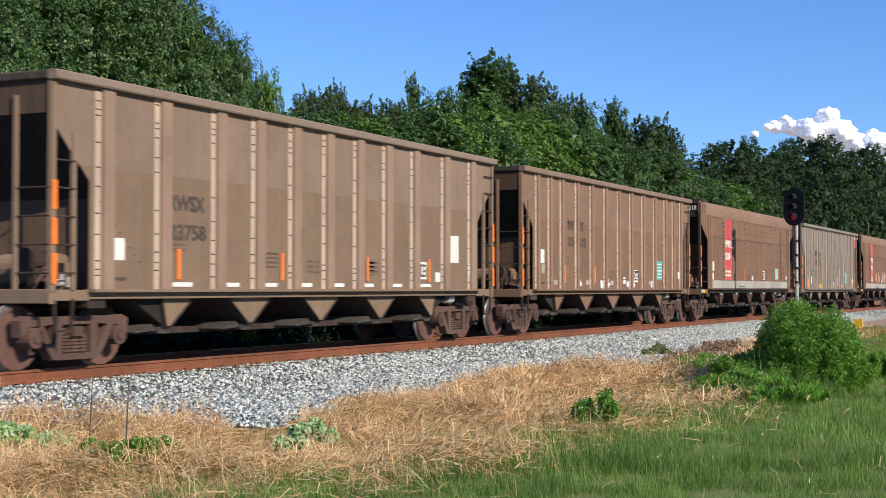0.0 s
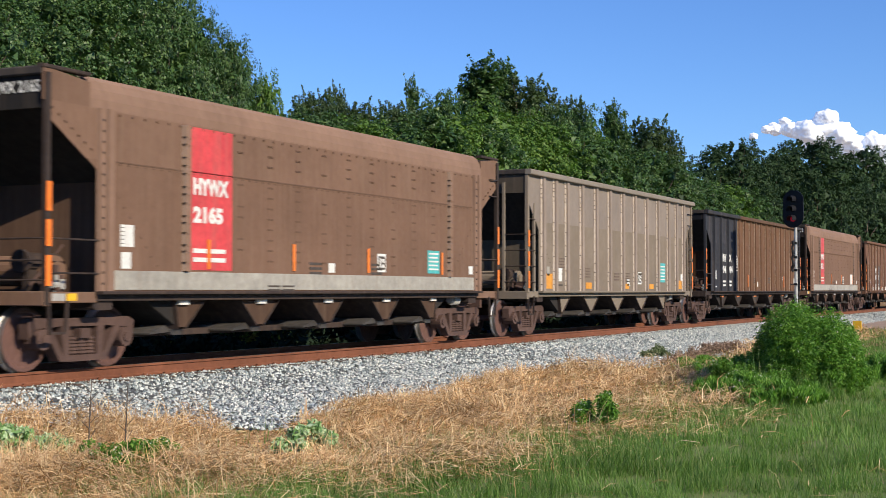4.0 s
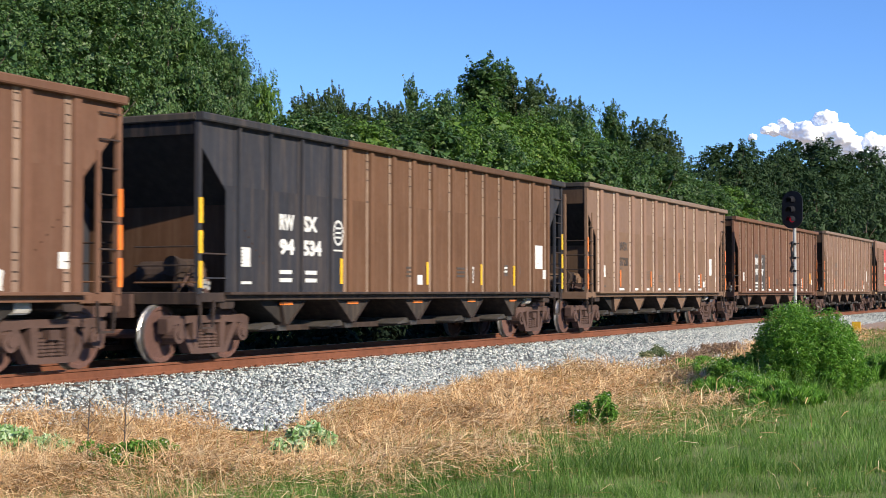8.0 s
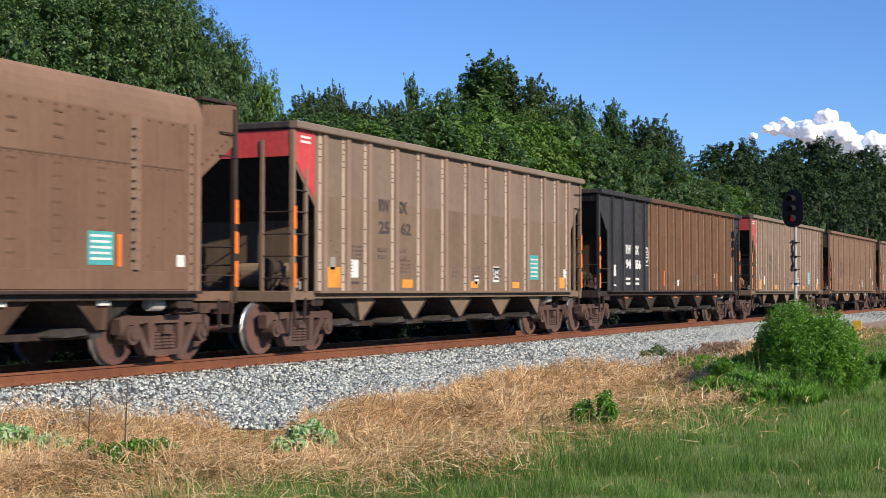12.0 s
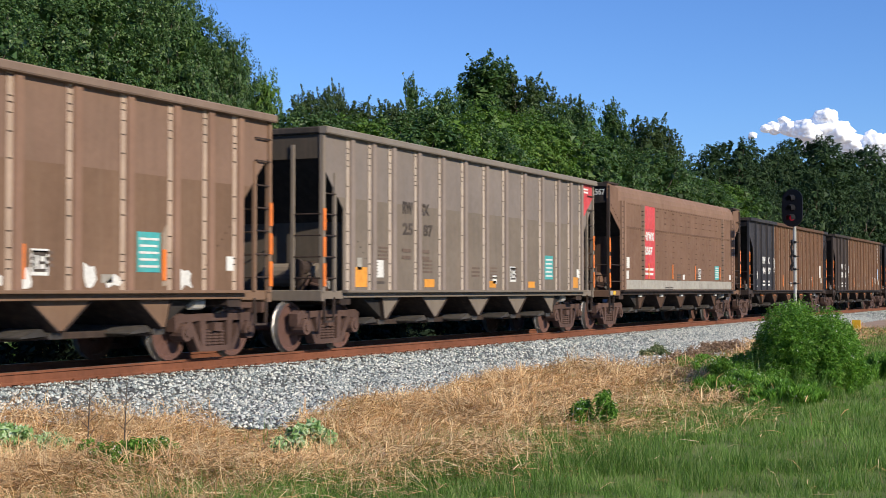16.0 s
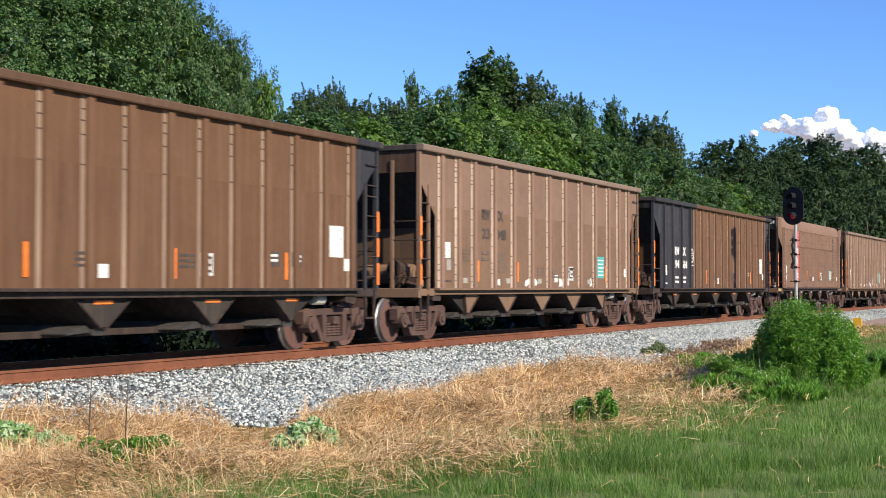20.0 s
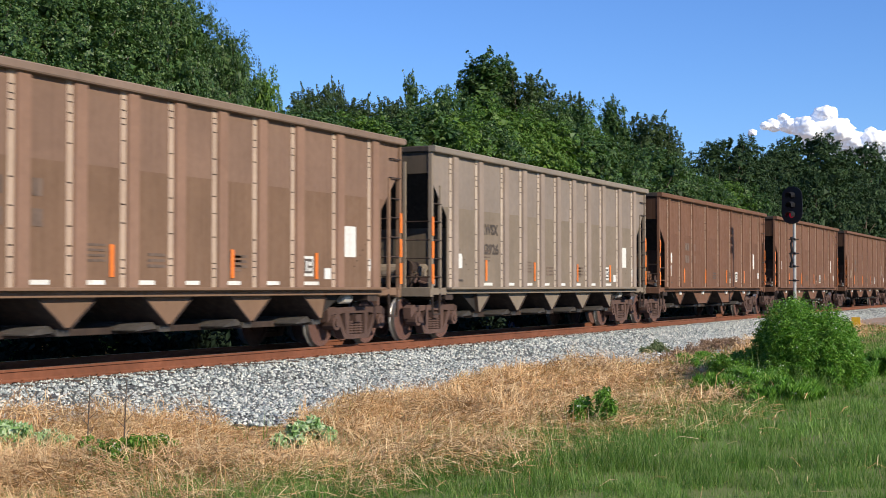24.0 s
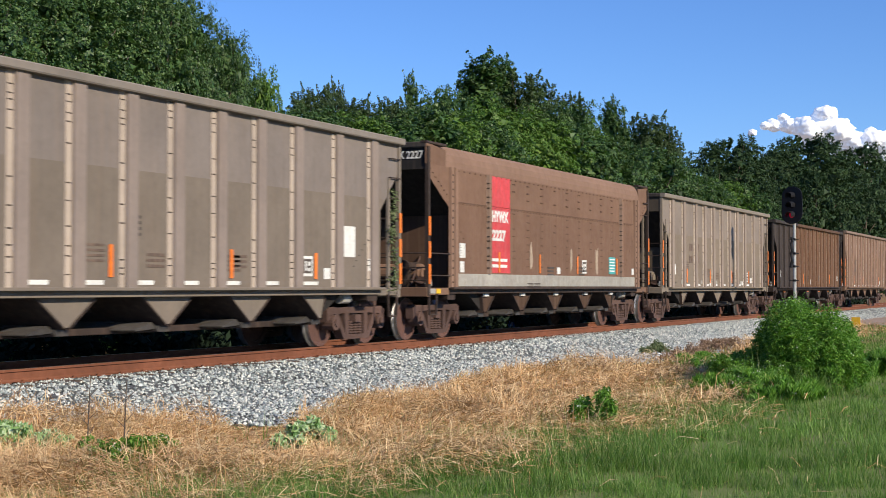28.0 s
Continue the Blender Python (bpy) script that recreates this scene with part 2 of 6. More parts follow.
# ---- mesh helpers ----
class Geo:
    """Gathers faces of one mesh."""

    def __init__(self):
        self.v, self.f, self.m = [], [], []

    def add(self, verts, faces, mi=0):
        o = len(self.v)
        self.v += [tuple(p) for p in verts]
        self.f += [tuple(i + o for i in f) for f in faces]
        self.m += [mi] * len(faces)
        return self

    def box(self, x0, x1, y0, y1, z0, z1, mi=0):
        p = [(x0, y0, z0), (x1, y0, z0), (x1, y1, z0), (x0, y1, z0), (x0, y0, z1), (x1, y0, z1), (x1, y1, z1), (x0, y1, z1)]
        return self.add(p, [(0, 3, 2, 1), (4, 5, 6, 7), (0, 1, 5, 4), (1, 2, 6, 5), (2, 3, 7, 6), (3, 0, 4, 7)], mi)

    def bar(self, x0, x1, y0, y1, z0, z1, c=0.012, mi=0):
        """A box with its long edges chamfered, along its longest side."""
        d = (x1 - x0, y1 - y0, z1 - z0)
        a = d.index(max(d))
        lo = [(x0, y0, z0)[i] for i in range(3)]
        hi = [(x1, y1, z1)[i] for i in range(3)]
        i, j = [k for k in range(3) if k != a]
        q = [(lo[i] + c, lo[j]), (hi[i] - c, lo[j]), (hi[i], lo[j] + c), (hi[i], hi[j] - c), (hi[i] - c, hi[j]), (lo[i] + c, hi[j]), (lo[i], hi[j] - c), (lo[i], lo[j] + c)]
        if a == 1:
            q = q[::-1]
        return self.prism(q, a, lo[a], hi[a], mi)

    def prism(self, poly, axis, a, b, mi=0):
        """A polygon in the two other axes, drawn out along axis from a to b."""
        n = len(poly)

        def put(p, w):
            r = list(p)
            r.insert(axis, w)
            return tuple(r)
        v = [put(p, a) for p in poly] + [put(p, b) for p in poly]
        f = [tuple(range(n))[::-1], tuple(range(n, 2 * n))] + [(i, (i + 1) % n, n + (i + 1) % n, n + i) for i in range(n)]
        return self.add(v, f, mi)

    def tube(self, p, q, r, n=8, r2=None, mi=0):
        p, q = Vector(p), Vector(q)
        w = (q - p).normalized()
        u = w.orthogonal().normalized()
        s = w.cross(u)
        r2 = r if r2 is None else r2
        v = [p + (u * math.cos(6.2832 * i / n) + s * math.sin(6.2832 * i / n)) * r for i in range(n)]
        v += [q + (u * math.cos(6.2832 * i / n) + s * math.sin(6.2832 * i / n)) * r2 for i in range(n)]
        return self.add(v, [tuple(range(n))[::-1], tuple(range(n, 2 * n))] + [(i, (i + 1) % n, n + (i + 1) % n, n + i) for i in range(n)], mi)

    def lathe(self, profile, n, mats, cy=0.0):
        """Rings of (radius, y) round the Y axis, closed."""
        o = len(self.v)
        k = len(profile)
        for i in range(n):
            c, s = math.cos(6.28319 * i / n), math.sin(6.28319 * i / n)
            self.v += [(r * c, cy + y, r * s) for r, y in profile]
        for i in range(n):
            j = (i + 1) % n
            for a in range(k):
                b2 = (a + 1) % k
                self.f.append((o + i * k + a, o + j * k + a, o + j * k + b2, o + i * k + b2))
                self.m.append(mats[a])
        return self

    def mirrored(self):
        """The same on the other side of the track's middle."""
        o = len(self.v)
        self.v += [(x, -y, z) for x, y, z in self.v[:o]]
        self.f += [tuple(i + o for i in f)[::-1] for f in self.f]
        self.m += self.m
        return self

    def mesh(self, name, *mats):
        me = bpy.data.meshes.new(name)
        me.from_pydata(self.v, [], self.f)
        for m in mats:
            me.materials.append(m)
        if len(mats) > 1:
            me.polygons.foreach_set("material_index", self.m)
        bm = bmesh.new()
        bm.from_mesh(me)
        bmesh.ops.recalc_face_normals(bm, faces=bm.faces)
        bm.to_mesh(me)
        bm.free()
        return me


def part(name, geo, mat, parent, label="", at=None, colour=None):
    me = geo if isinstance(geo, bpy.types.Mesh) else geo.mesh(name, *(mat if isinstance(mat, tuple) else (mat,)))
    ob = new(name, me)
    ob.parent = parent
    if at:
        ob.location = at
    if label:
        ob["label"] = label
    if colour:
        ob.color = (*colour, 1)
    return ob


def clipped(poly, x0, x1, z0, z1):
    """A convex polygon cut to a rectangle."""
    for k, lim, keep in ((0, x0, 1), (0, x1, -1), (1, z0, 1), (1, z1, -1)):
        out = []
        for i, p in enumerate(poly):
            q = poly[(i + 1) % len(poly)]
            a, b = (p[k] - lim) * keep, (q[k] - lim) * keep
            if a >= 0:
                out.append(p)
            if a * b < 0:
                s = a / (a - b)
                out.append((p[0] + (q[0] - p[0]) * s, p[1] + (q[1] - p[1]) * s))
        poly = out
    return poly


def poly_mesh(name, verts, sides, mats):
    """A mesh of many loose polygons: verts holds (count, sides, 3)."""
    v = np.ascontiguousarray(verts, dtype=np.float32).reshape(-1, 3)
    n = len(v) // sides
    me = bpy.data.meshes.new(name)
    me.vertices.add(len(v))
    me.vertices.foreach_set("co", v.ravel())
    me.loops.add(len(v))
    me.loops.foreach_set("vertex_index", np.arange(len(v), dtype=np.int32))
    me.polygons.add(n)
    me.polygons.foreach_set("loop_start", np.arange(0, len(v), sides, dtype=np.int32))
    me.polygons.foreach_set("loop_total", np.full(n, sides, dtype=np.int32))
    me.update(calc_edges=True)
    me.materials.append(mats)
    return me


def indexed_mesh(name, verts, faces, mat):
    """Many copies of a small solid: verts (count, k, 3), faces (m, s) of one copy."""
    c, k, _ = verts.shape
    f = np.asarray(faces, dtype=np.int32)
    idx = (f[None] + (np.arange(c, dtype=np.int32) * k)[:, None, None]).ravel()
    me = bpy.data.meshes.new(name)
    me.vertices.add(c * k)
    me.vertices.foreach_set("co", np.ascontiguousarray(verts, dtype=np.float32).ravel())
    me.loops.add(len(idx))
    me.loops.foreach_set("vertex_index", idx)
    n, s = c * len(f), f.shape[1]
    me.polygons.add(n)
    me.polygons.foreach_set("loop_start", np.arange(0, n * s, s, dtype=np.int32))
    me.polygons.foreach_set("loop_total", np.full(n, s, dtype=np.int32))
    me.update(calc_edges=True)
    me.materials.append(mat)
    return me


rng = np.random.default_rng(5)


def wave(x, y, s=1.0):
    """A smooth unevenness between about -1 and 1."""
    return (np.sin(x * 0.9 * s + 1.3 * np.sin(y * 0.7 * s)) + np.sin(y * 1.3 * s + 0.8 * np.sin(x * 0.55 * s) + 2.0) + np.sin((x + y) * 0.37 * s + 0.7)) / 3


def ground_z(x, y):
    x, y = np.asarray(x, float), np.asarray(y, float)
    z = -0.42 + 0.035 * wave(x, y) - 0.05 * np.clip((np.abs(y) - 9) / 6, 0, 1)
    z = z - 0.14 * np.clip(1 - np.abs(y) / 2.6, 0, 1)
    return z - 0.25 * np.clip((y - 4) / 4, 0, 1)


# ---- ground: one sheet to the horizon ----
gx = np.concatenate([[-3500, -1200, -400, -120, -50], np.arange(-24, 100, 1.0), np.arange(100, 260, 8.0), [300, 500, 1000, 2000, 4000]])
gy = np.concatenate([[-3500, -1200, -400, -120, -60], np.arange(-30, 12, 0.7), np.arange(12, 60, 4.0), [90, 200, 500, 1500, 4000]])
GX, GY = np.meshgrid(gx, gy, indexing="ij")
GZ = ground_z(GX, GY)
nx, ny = GX.shape
gv = np.stack([GX, GY, GZ], -1).reshape(-1, 3)
gf = [(i * ny + j, (i + 1) * ny + j, (i + 1) * ny + j + 1, i * ny + j + 1) for i in range(nx - 1) for j in range(ny - 1)]
gm = bpy.data.meshes.new("ground")
gm.from_pydata(gv.tolist(), [], gf)
gm.materials.append(M_SOIL)
gm.polygons.foreach_set("use_smooth", [True] * len(gf))
ground = tagged(new("ground", gm), "dry soil covered with thatch and short grass", "ground", kind="structure")

# ---- track ----
EDGE = [(-60, -2.6), (8, -2.5), (12, -2.6), (12.6, -4.2), (13.1, -5.95), (14.0, -6.0), (14.6, -5.6), (15.7, -5.3), (18, -5.1), (19.5, -5.2), (20.5, -4.7), (23, -4.4), (25.5, -4.5), (26.5, -5.6), (27.5, -6.6), (30, -6.3), (44, -4.3), (75, -3.7), (600, -3.4)]
EX, EY = np.array(EDGE).T


def stone_edge(x):
    return np.interp(x, EX, EY)


bx = np.concatenate([np.arange(-60, 100, 0.6), np.arange(100, 610, 10.0)])
prof = [(4.0, -0.75), (2.9, -0.45), (1.9, -0.27), (1.3, -0.235), (0.55, -0.235), (-0.55, -0.235), (-0.82, -0.195), (-1.3, -0.20), (-1.9, -0.26), (-2.7, -0.365)]
bv = []
for x in bx:
    e = float(stone_edge(x)) + 0.12 * math.sin(x * 3.1) + 0.08 * math.sin(x * 7.7)
    bv += [(x, y, z) for y, z in prof] + [(x, min(e, -2.9), -0.372), (x, min(e, -2.9) - 0.35, -0.56)]
k = len(prof) + 2
bf = [(i * k + j, (i + 1) * k + j, (i + 1) * k + j + 1, i * k + j + 1) for i in range(len(bx) - 1) for j in range(k - 1)]
bm_ = bpy.data.meshes.new("ballast")
bm_.from_pydata(bv, [], [f[::-1] for f in bf])
bm_.materials.append(M_BED)
ballast = tagged(new("ballast", bm_), "grey crushed-stone ballast under the rails", "ballast", kind="structure")

# loose stones on the shoulder that faces the camera
n = 82000
sx = 6 + 70 * rng.random(n) ** 1.5
sx[-9000:] = 76 + 150 * rng.random(9000) ** 1.4
e = stone_edge(sx)
sy = -0.85 + (e - 0.1 + 0.85) * rng.random(n)
tongue = rng.random(n) < 0.03
sy = np.where(tongue, e - rng.random(n) * 0.35, sy)
sz = np.interp(-sy, [0.8, 1.3, 1.9, 2.7, 9], [-0.190, -0.195, -0.255, -0.365, -0.375]) - 0.003
size = (0.015 + 0.024 * rng.random(n)) * (1 + 0.006 * (sx - 12))
octa = np.array([[1, 0, -0.3], [-1, 0, -0.3], [0, 1, -0.3], [0, -1, -0.3], [0.1, 0, 0.85], [0, -0.2, -0.8]], float)
ofaces = [(0, 2, 4), (2, 1, 4), (1, 3, 4), (3, 0, 4), (1, 0, 5)]
sv = octa[None] * (size[:, None, None] * (0.75 + 0.6 * rng.random((n, 6, 1))))
ang = rng.random(n) * 6.283
tilt = (rng.random(n) - 0.5) * 1.6
ca, sa, ct, st = np.cos(ang), np.sin(ang), np.cos(tilt), np.sin(tilt)
x0, y0, z0 = sv[..., 0], sv[..., 1], sv[..., 2]
y1, z1 = y0 * ct[:, None] - z0 * st[:, None], y0 * st[:, None] + z0 * ct[:, None]
sv = np.stack([x0 * ca[:, None] - y1 * sa[:, None] + sx[:, None], x0 * sa[:, None] + y1 * ca[:, None] + sy[:, None], z1 + sz[:, None]], -1)
stones = tagged(new("ballast_stones", indexed_mesh("ballast_stones", sv, ofaces, M_STONE)), "loose grey and whitish crushed stones of the track shoulder", "stones", kind="stuff")

RAIL = [(-0.07, -0.175), (0.07, -0.175), (0.07, -0.16), (0.012, -0.14), (0.012, -0.045), (0.036, -0.035), (0.036, -0.004), (0.03, 0.0), (-0.03, 0.0), (-0.036, -0.004), (-0.036, -0.035), (-0.012, -0.045), (-0.012, -0.14), (-0.07, -0.16)]
track = tagged(new("railway_track"), "single railway track of rusty steel rails on wooden ties", "railway track", kind="structure")
for s in (-1, 1):
    g = Geo().prism([(y + s * 0.7535, z) for y, z in RAIL], 0, -60, 600)
    g.m = [1 if i == 2 + 7 else 0 for i in range(len(g.f))]
    part("rail", g, (M_RUST, M_RAILTOP), track)
tie_mesh = Geo().bar(-0.115, 0.115, -1.3, 1.3, -0.36, -0.18, 0.02).mesh("tie", M_TIE)
plate = Geo().box(-0.17, 0.17, -0.9, -0.6, -0.186, -0.17)
plate.tube((-0.1, -0.86, -0.18), (-0.1, -0.86, -0.145), 0.02, 6).tube((0.1, -0.65, -0.18), (0.1, -0.65, -0.145), 0.02, 6)
plate_mesh = plate.mesh("tie_plate", M_RUST)
for i in range(150):
    x = -4 + 0.53 * i
    t_ob = part("tie", tie_mesh, None, track, at=(x, 0.03 * math.sin(i * 2.3), 0))
    if i < 95:
        part("tie_plate", plate_mesh, None, track, at=(x, 0, 0))

rv = []
for i in range(19):
    x = 57.5 + i
    w = 2.6 + 1.2 * math.sin(i * 0.9) + 0.12 * i
    rv += [(x, -3.0 - 0.2 * math.sin(i * 1.7), -0.36), (x, -3.4 - w * 0.5, -0.345), (x, -3.4 - w, -0.36), (x, -3.9 - w, -0.52)]
rf = [(i * 4 + j, i * 4 + j + 1, i * 4 + j + 5, i * 4 + j + 4) for i in range(18) for j in range(3)]
rm_ = bpy.data.meshes.new("dirt_road")
rm_.from_pydata(rv, [], rf)
rm_.materials.append(M_ROAD)
tagged(new("dirt_road", rm_), "pinkish dirt and gravel patch beside the track", "road", kind="structure")

# ---- grass ----
GL = np.array([(6, -7.7), (8, -8.2), (9.6, -8.7), (10.4, -9.05), (13, -9.0), (14.6, -8.95), (17, -8.95), (20, -8.7), (22, -8.4), (26, -7.8), (30, -6.8), (60, -5.6), (200, -4.5)])


def blades(n, seed):
    """Green lawn grass, in uneven tufts."""
    r = np.random.default_rng(seed)
    d = np.exp(np.log(8.5) + (np.log(75) - np.log(8.5)) * r.random(n) ** 1.15)
    a = np.radians(4 + 44 * r.random(n))
    x, y = d * np.cos(a), EYE[1] + d * np.sin(a)
    green_line = np.interp(x, GL[:, 0], GL[:, 1]) + 0.75 * wave(x, y, 1.7) + 0.4 * wave(x, y, 4.3)
    edge = stone_edge(x) - 0.05 + 0.25 * wave(x, y, 3.0)
    clump = wave(x, y, 5.1) + 0.8 * wave(x + 7, y - 3, 11.0)
    keep = (y < edge) & (r.random(n) > np.clip((y - green_line) / 1.7 * 0.5 + 0.5, 0.01, 0.955)) & ~((x > 57) & (x < 76) & (y > -6.4))
    keep &= r.random(n) < np.clip(0.70 + 0.75 * clump, 0.10, 1)
    x, y, d, clump = x[keep], y[keep], d[keep], clump[keep]
    m = len(x)
    rank = np.clip(wave(x - 2, y, 1.5) + 0.4 * wave(x, y + 4, 3.7), 0, 1)          # ranker patches
    h = np.clip((0.06 + 0.11 * r.random(m)) * (1 + 0.45 * clump) * (1 + 0.9 * rank), 0.04, 0.5)
    h = h * (1 + 2.2 * np.exp(-((x - 21.9) / 1.9) ** 2 - ((y + 9.7) / 0.85) ** 2))       # uncut round the thicket
    h = np.where(r.random(m) < 0.008, h * 1.9, h)
    w = 0.00024 * d * (0.6 + 0.9 * r.random(m)) + 0.0004
    lean = 0.15 + 0.95 * r.random(m)
    az = r.random(m) * 6.283 + 0.8 * wave(x, y, 2.0)
    base = np.stack([x, y, ground_z(x, y) - 0.01], -1)
    wv = np.stack([-np.sin(az) * w, np.cos(az) * w, 0 * w], -1)
    tip = base + np.stack([np.cos(az) * lean * h, np.sin(az) * lean * h, h * np.clip(1.05 - 0.35 * lean, 0.12, 1)], -1)
    me = poly_mesh("green_grass", np.stack([base - wv, base + wv, tip], 1), 3, M_GREEN)
    return tagged(new("green_grass", me), "green uncut lawn grass with seed heads on the bank", "grass", kind="stuff")


def straw(n, seed):
    """Dry grass: thin bent straws lying over one another in low hummocks, with some standing stalks."""
    r = np.random.default_rng(seed)
    d = np.exp(np.log(8.5) + (np.log(75) - np.log(8.5)) * r.random(n) ** 1.1)
    a = np.radians(4 + 44 * r.random(n))
    x, y = d * np.cos(a), EYE[1] + d * np.sin(a)
    green_line = np.interp(x, GL[:, 0], GL[:, 1]) + 0.75 * wave(x, y, 1.7) + 0.4 * wave(x, y, 4.3)
    edge = stone_edge(x) - 0.05 + 0.25 * wave(x, y, 3.0)
    keep = (y < edge) & (r.random(n) < np.clip((y - green_line) / 1.6 * 0.5 + 0.5, 0.003, 0.97)) & ~((x > 57) & (x < 76) & (y > -6.4))
    x, y, d, edge = x[keep], y[keep], d[keep], edge[keep]
    m = len(x)
    hump = np.clip(0.45 + 0.55 * wave(x, y, 2.6) + 0.4 * wave(x + 3, y + 9, 5.3), 0, 1) * np.clip((edge - y) / 0.7, 0.25, 1)
    # kept low along the camera's sight line, so that the spilled stones show
    along, across = x * 0.836 + (y - EYE[1]) * 0.549, x * 0.549 - (y - EYE[1]) * 0.836
    low = 1 - 0.9 * np.clip((along - 12.2) / 0.9, 0, 1) * np.clip((0.46 - np.abs(across)) / 0.2, 0, 1) * (along < 16.5)
    thick = (0.03 + 0.24 * hump) * low
    lift = r.random(m) ** 0.6
    stand = r.random(m) < 0.16
    long = (0.12 + 0.26 * r.random(m)) * (0.65 + 0.5 * hump) * (0.4 + 0.6 * low) * np.where(stand, 1.15, 1.0)
    el = np.where(stand, 0.6 + 0.7 * r.random(m), -0.15 + 0.65 * r.random(m)) * (0.3 + 0.7 * low)
    az = 2.6 * wave(x, y, 1.9) + 1.7 * wave(x - 5, y + 2, 4.4) + r.normal(size=m) * 0.85
    w = (0.00015 * d * (0.6 + 0.9 * r.random(m)) + 0.0004)
    p = np.stack([x, y, ground_z(x, y) + thick * lift], -1)

    def step(e, q, f):
        return np.stack([np.cos(q) * np.cos(e), np.sin(q) * np.cos(e), np.sin(e)], -1) * (long * f)[:, None]
    p1 = p + step(el, az, 0.55)
    p2 = p1 + step(el - 0.35 - 0.6 * r.random(m), az + 0.5 * r.normal(size=m), 0.5)
    p2[:, 2] = np.maximum(p2[:, 2], ground_z(x, y) + 0.004)
    tw = r.random(m) * 6.283
    wv = np.stack([-np.sin(az) * w, np.cos(az) * w, np.sin(tw) * w * 0.8], -1)
    v = np.stack([p - wv, p + wv, p1 - wv * 0.85, p1 + wv * 0.85, p2], 1)
    me = indexed_mesh("dry_grass", v, [(0, 1, 2), (2, 1, 3), (2, 3, 4)], M_DRY)
    return tagged(new("dry_grass", me), "straw-coloured dry grass along the foot of the ballast", "grass", kind="stuff")


straw(430000, 11)
blades(480000, 12)


# ---- plants of leaves ----
def leaf_quads(r, centres, spread, count, size, flat=0.5, long=1.5, core=None, wild=False):
    """Diamond leaves scattered in clumps: (n, 4, 3)."""
    k = len(centres)
    pick = r.integers(0, k, count)
    off = r.normal(size=(count, 3))
    off /= np.linalg.norm(off, axis=1)[:, None] + 1e-9
    off *= (r.random(count) ** 0.45)[:, None]
    sp = spread[pick] if np.ndim(spread) == 1 else np.full(count, spread)
    p = centres[pick] + off * sp[:, None] * np.array([1, 1, 0.8])
    a = r.normal(size=(count, 3))
    a[:, 2] *= flat
    a /= np.linalg.norm(a, axis=1)[:, None]
    nrm = off * 0.9 + r.normal(size=(count, 3)) * 0.42 + np.array([0, 0, 0.3])
    if wild:
        nrm = off * 0.35 + r.normal(size=(count, 3)) * 0.6 + np.array([-0.1, -0.25, 0.35])
    if core is not None:
        out = (p - core) / (np.linalg.norm(p - core, axis=1)[:, None] + 1e-9)
        nrm = off * 0.55 + out * 0.75 + r.normal(size=(count, 3)) * 0.34
    nrm /= np.linalg.norm(nrm, axis=1)[:, None]
    a -= nrm * (a * nrm).sum(1)[:, None]
    a /= np.linalg.norm(a, axis=1)[:, None] + 1e-9
    b = np.cross(a, nrm)
    b /= np.linalg.norm(b, axis=1)[:, None] + 1e-9
    s = size * (0.6 + 0.8 * r.random(count))[:, None]
    return np.stack([p - a * s * long * 0.5, p + b * s * 0.5, p + a * s * long * 0.5, p - b * s * 0.5], 1)


def limb_path(g, p, q, r0, r1, bend, r):
    """A bent tapering limb in three joints."""
    p, q = Vector(p), Vector(q)
    last, lr = p, r0
    for i in (1, 2, 3):
        s = i / 3
        nxt = p.lerp(q, s) + Vector((r.normal() * bend, r.normal() * bend, r.normal() * bend * 0.4)) * (0 if i == 3 else 1)
        rr = r0 + (r1 - r0) * s
        g.tube(last, nxt, lr, 7, rr)
        last, lr = nxt, rr


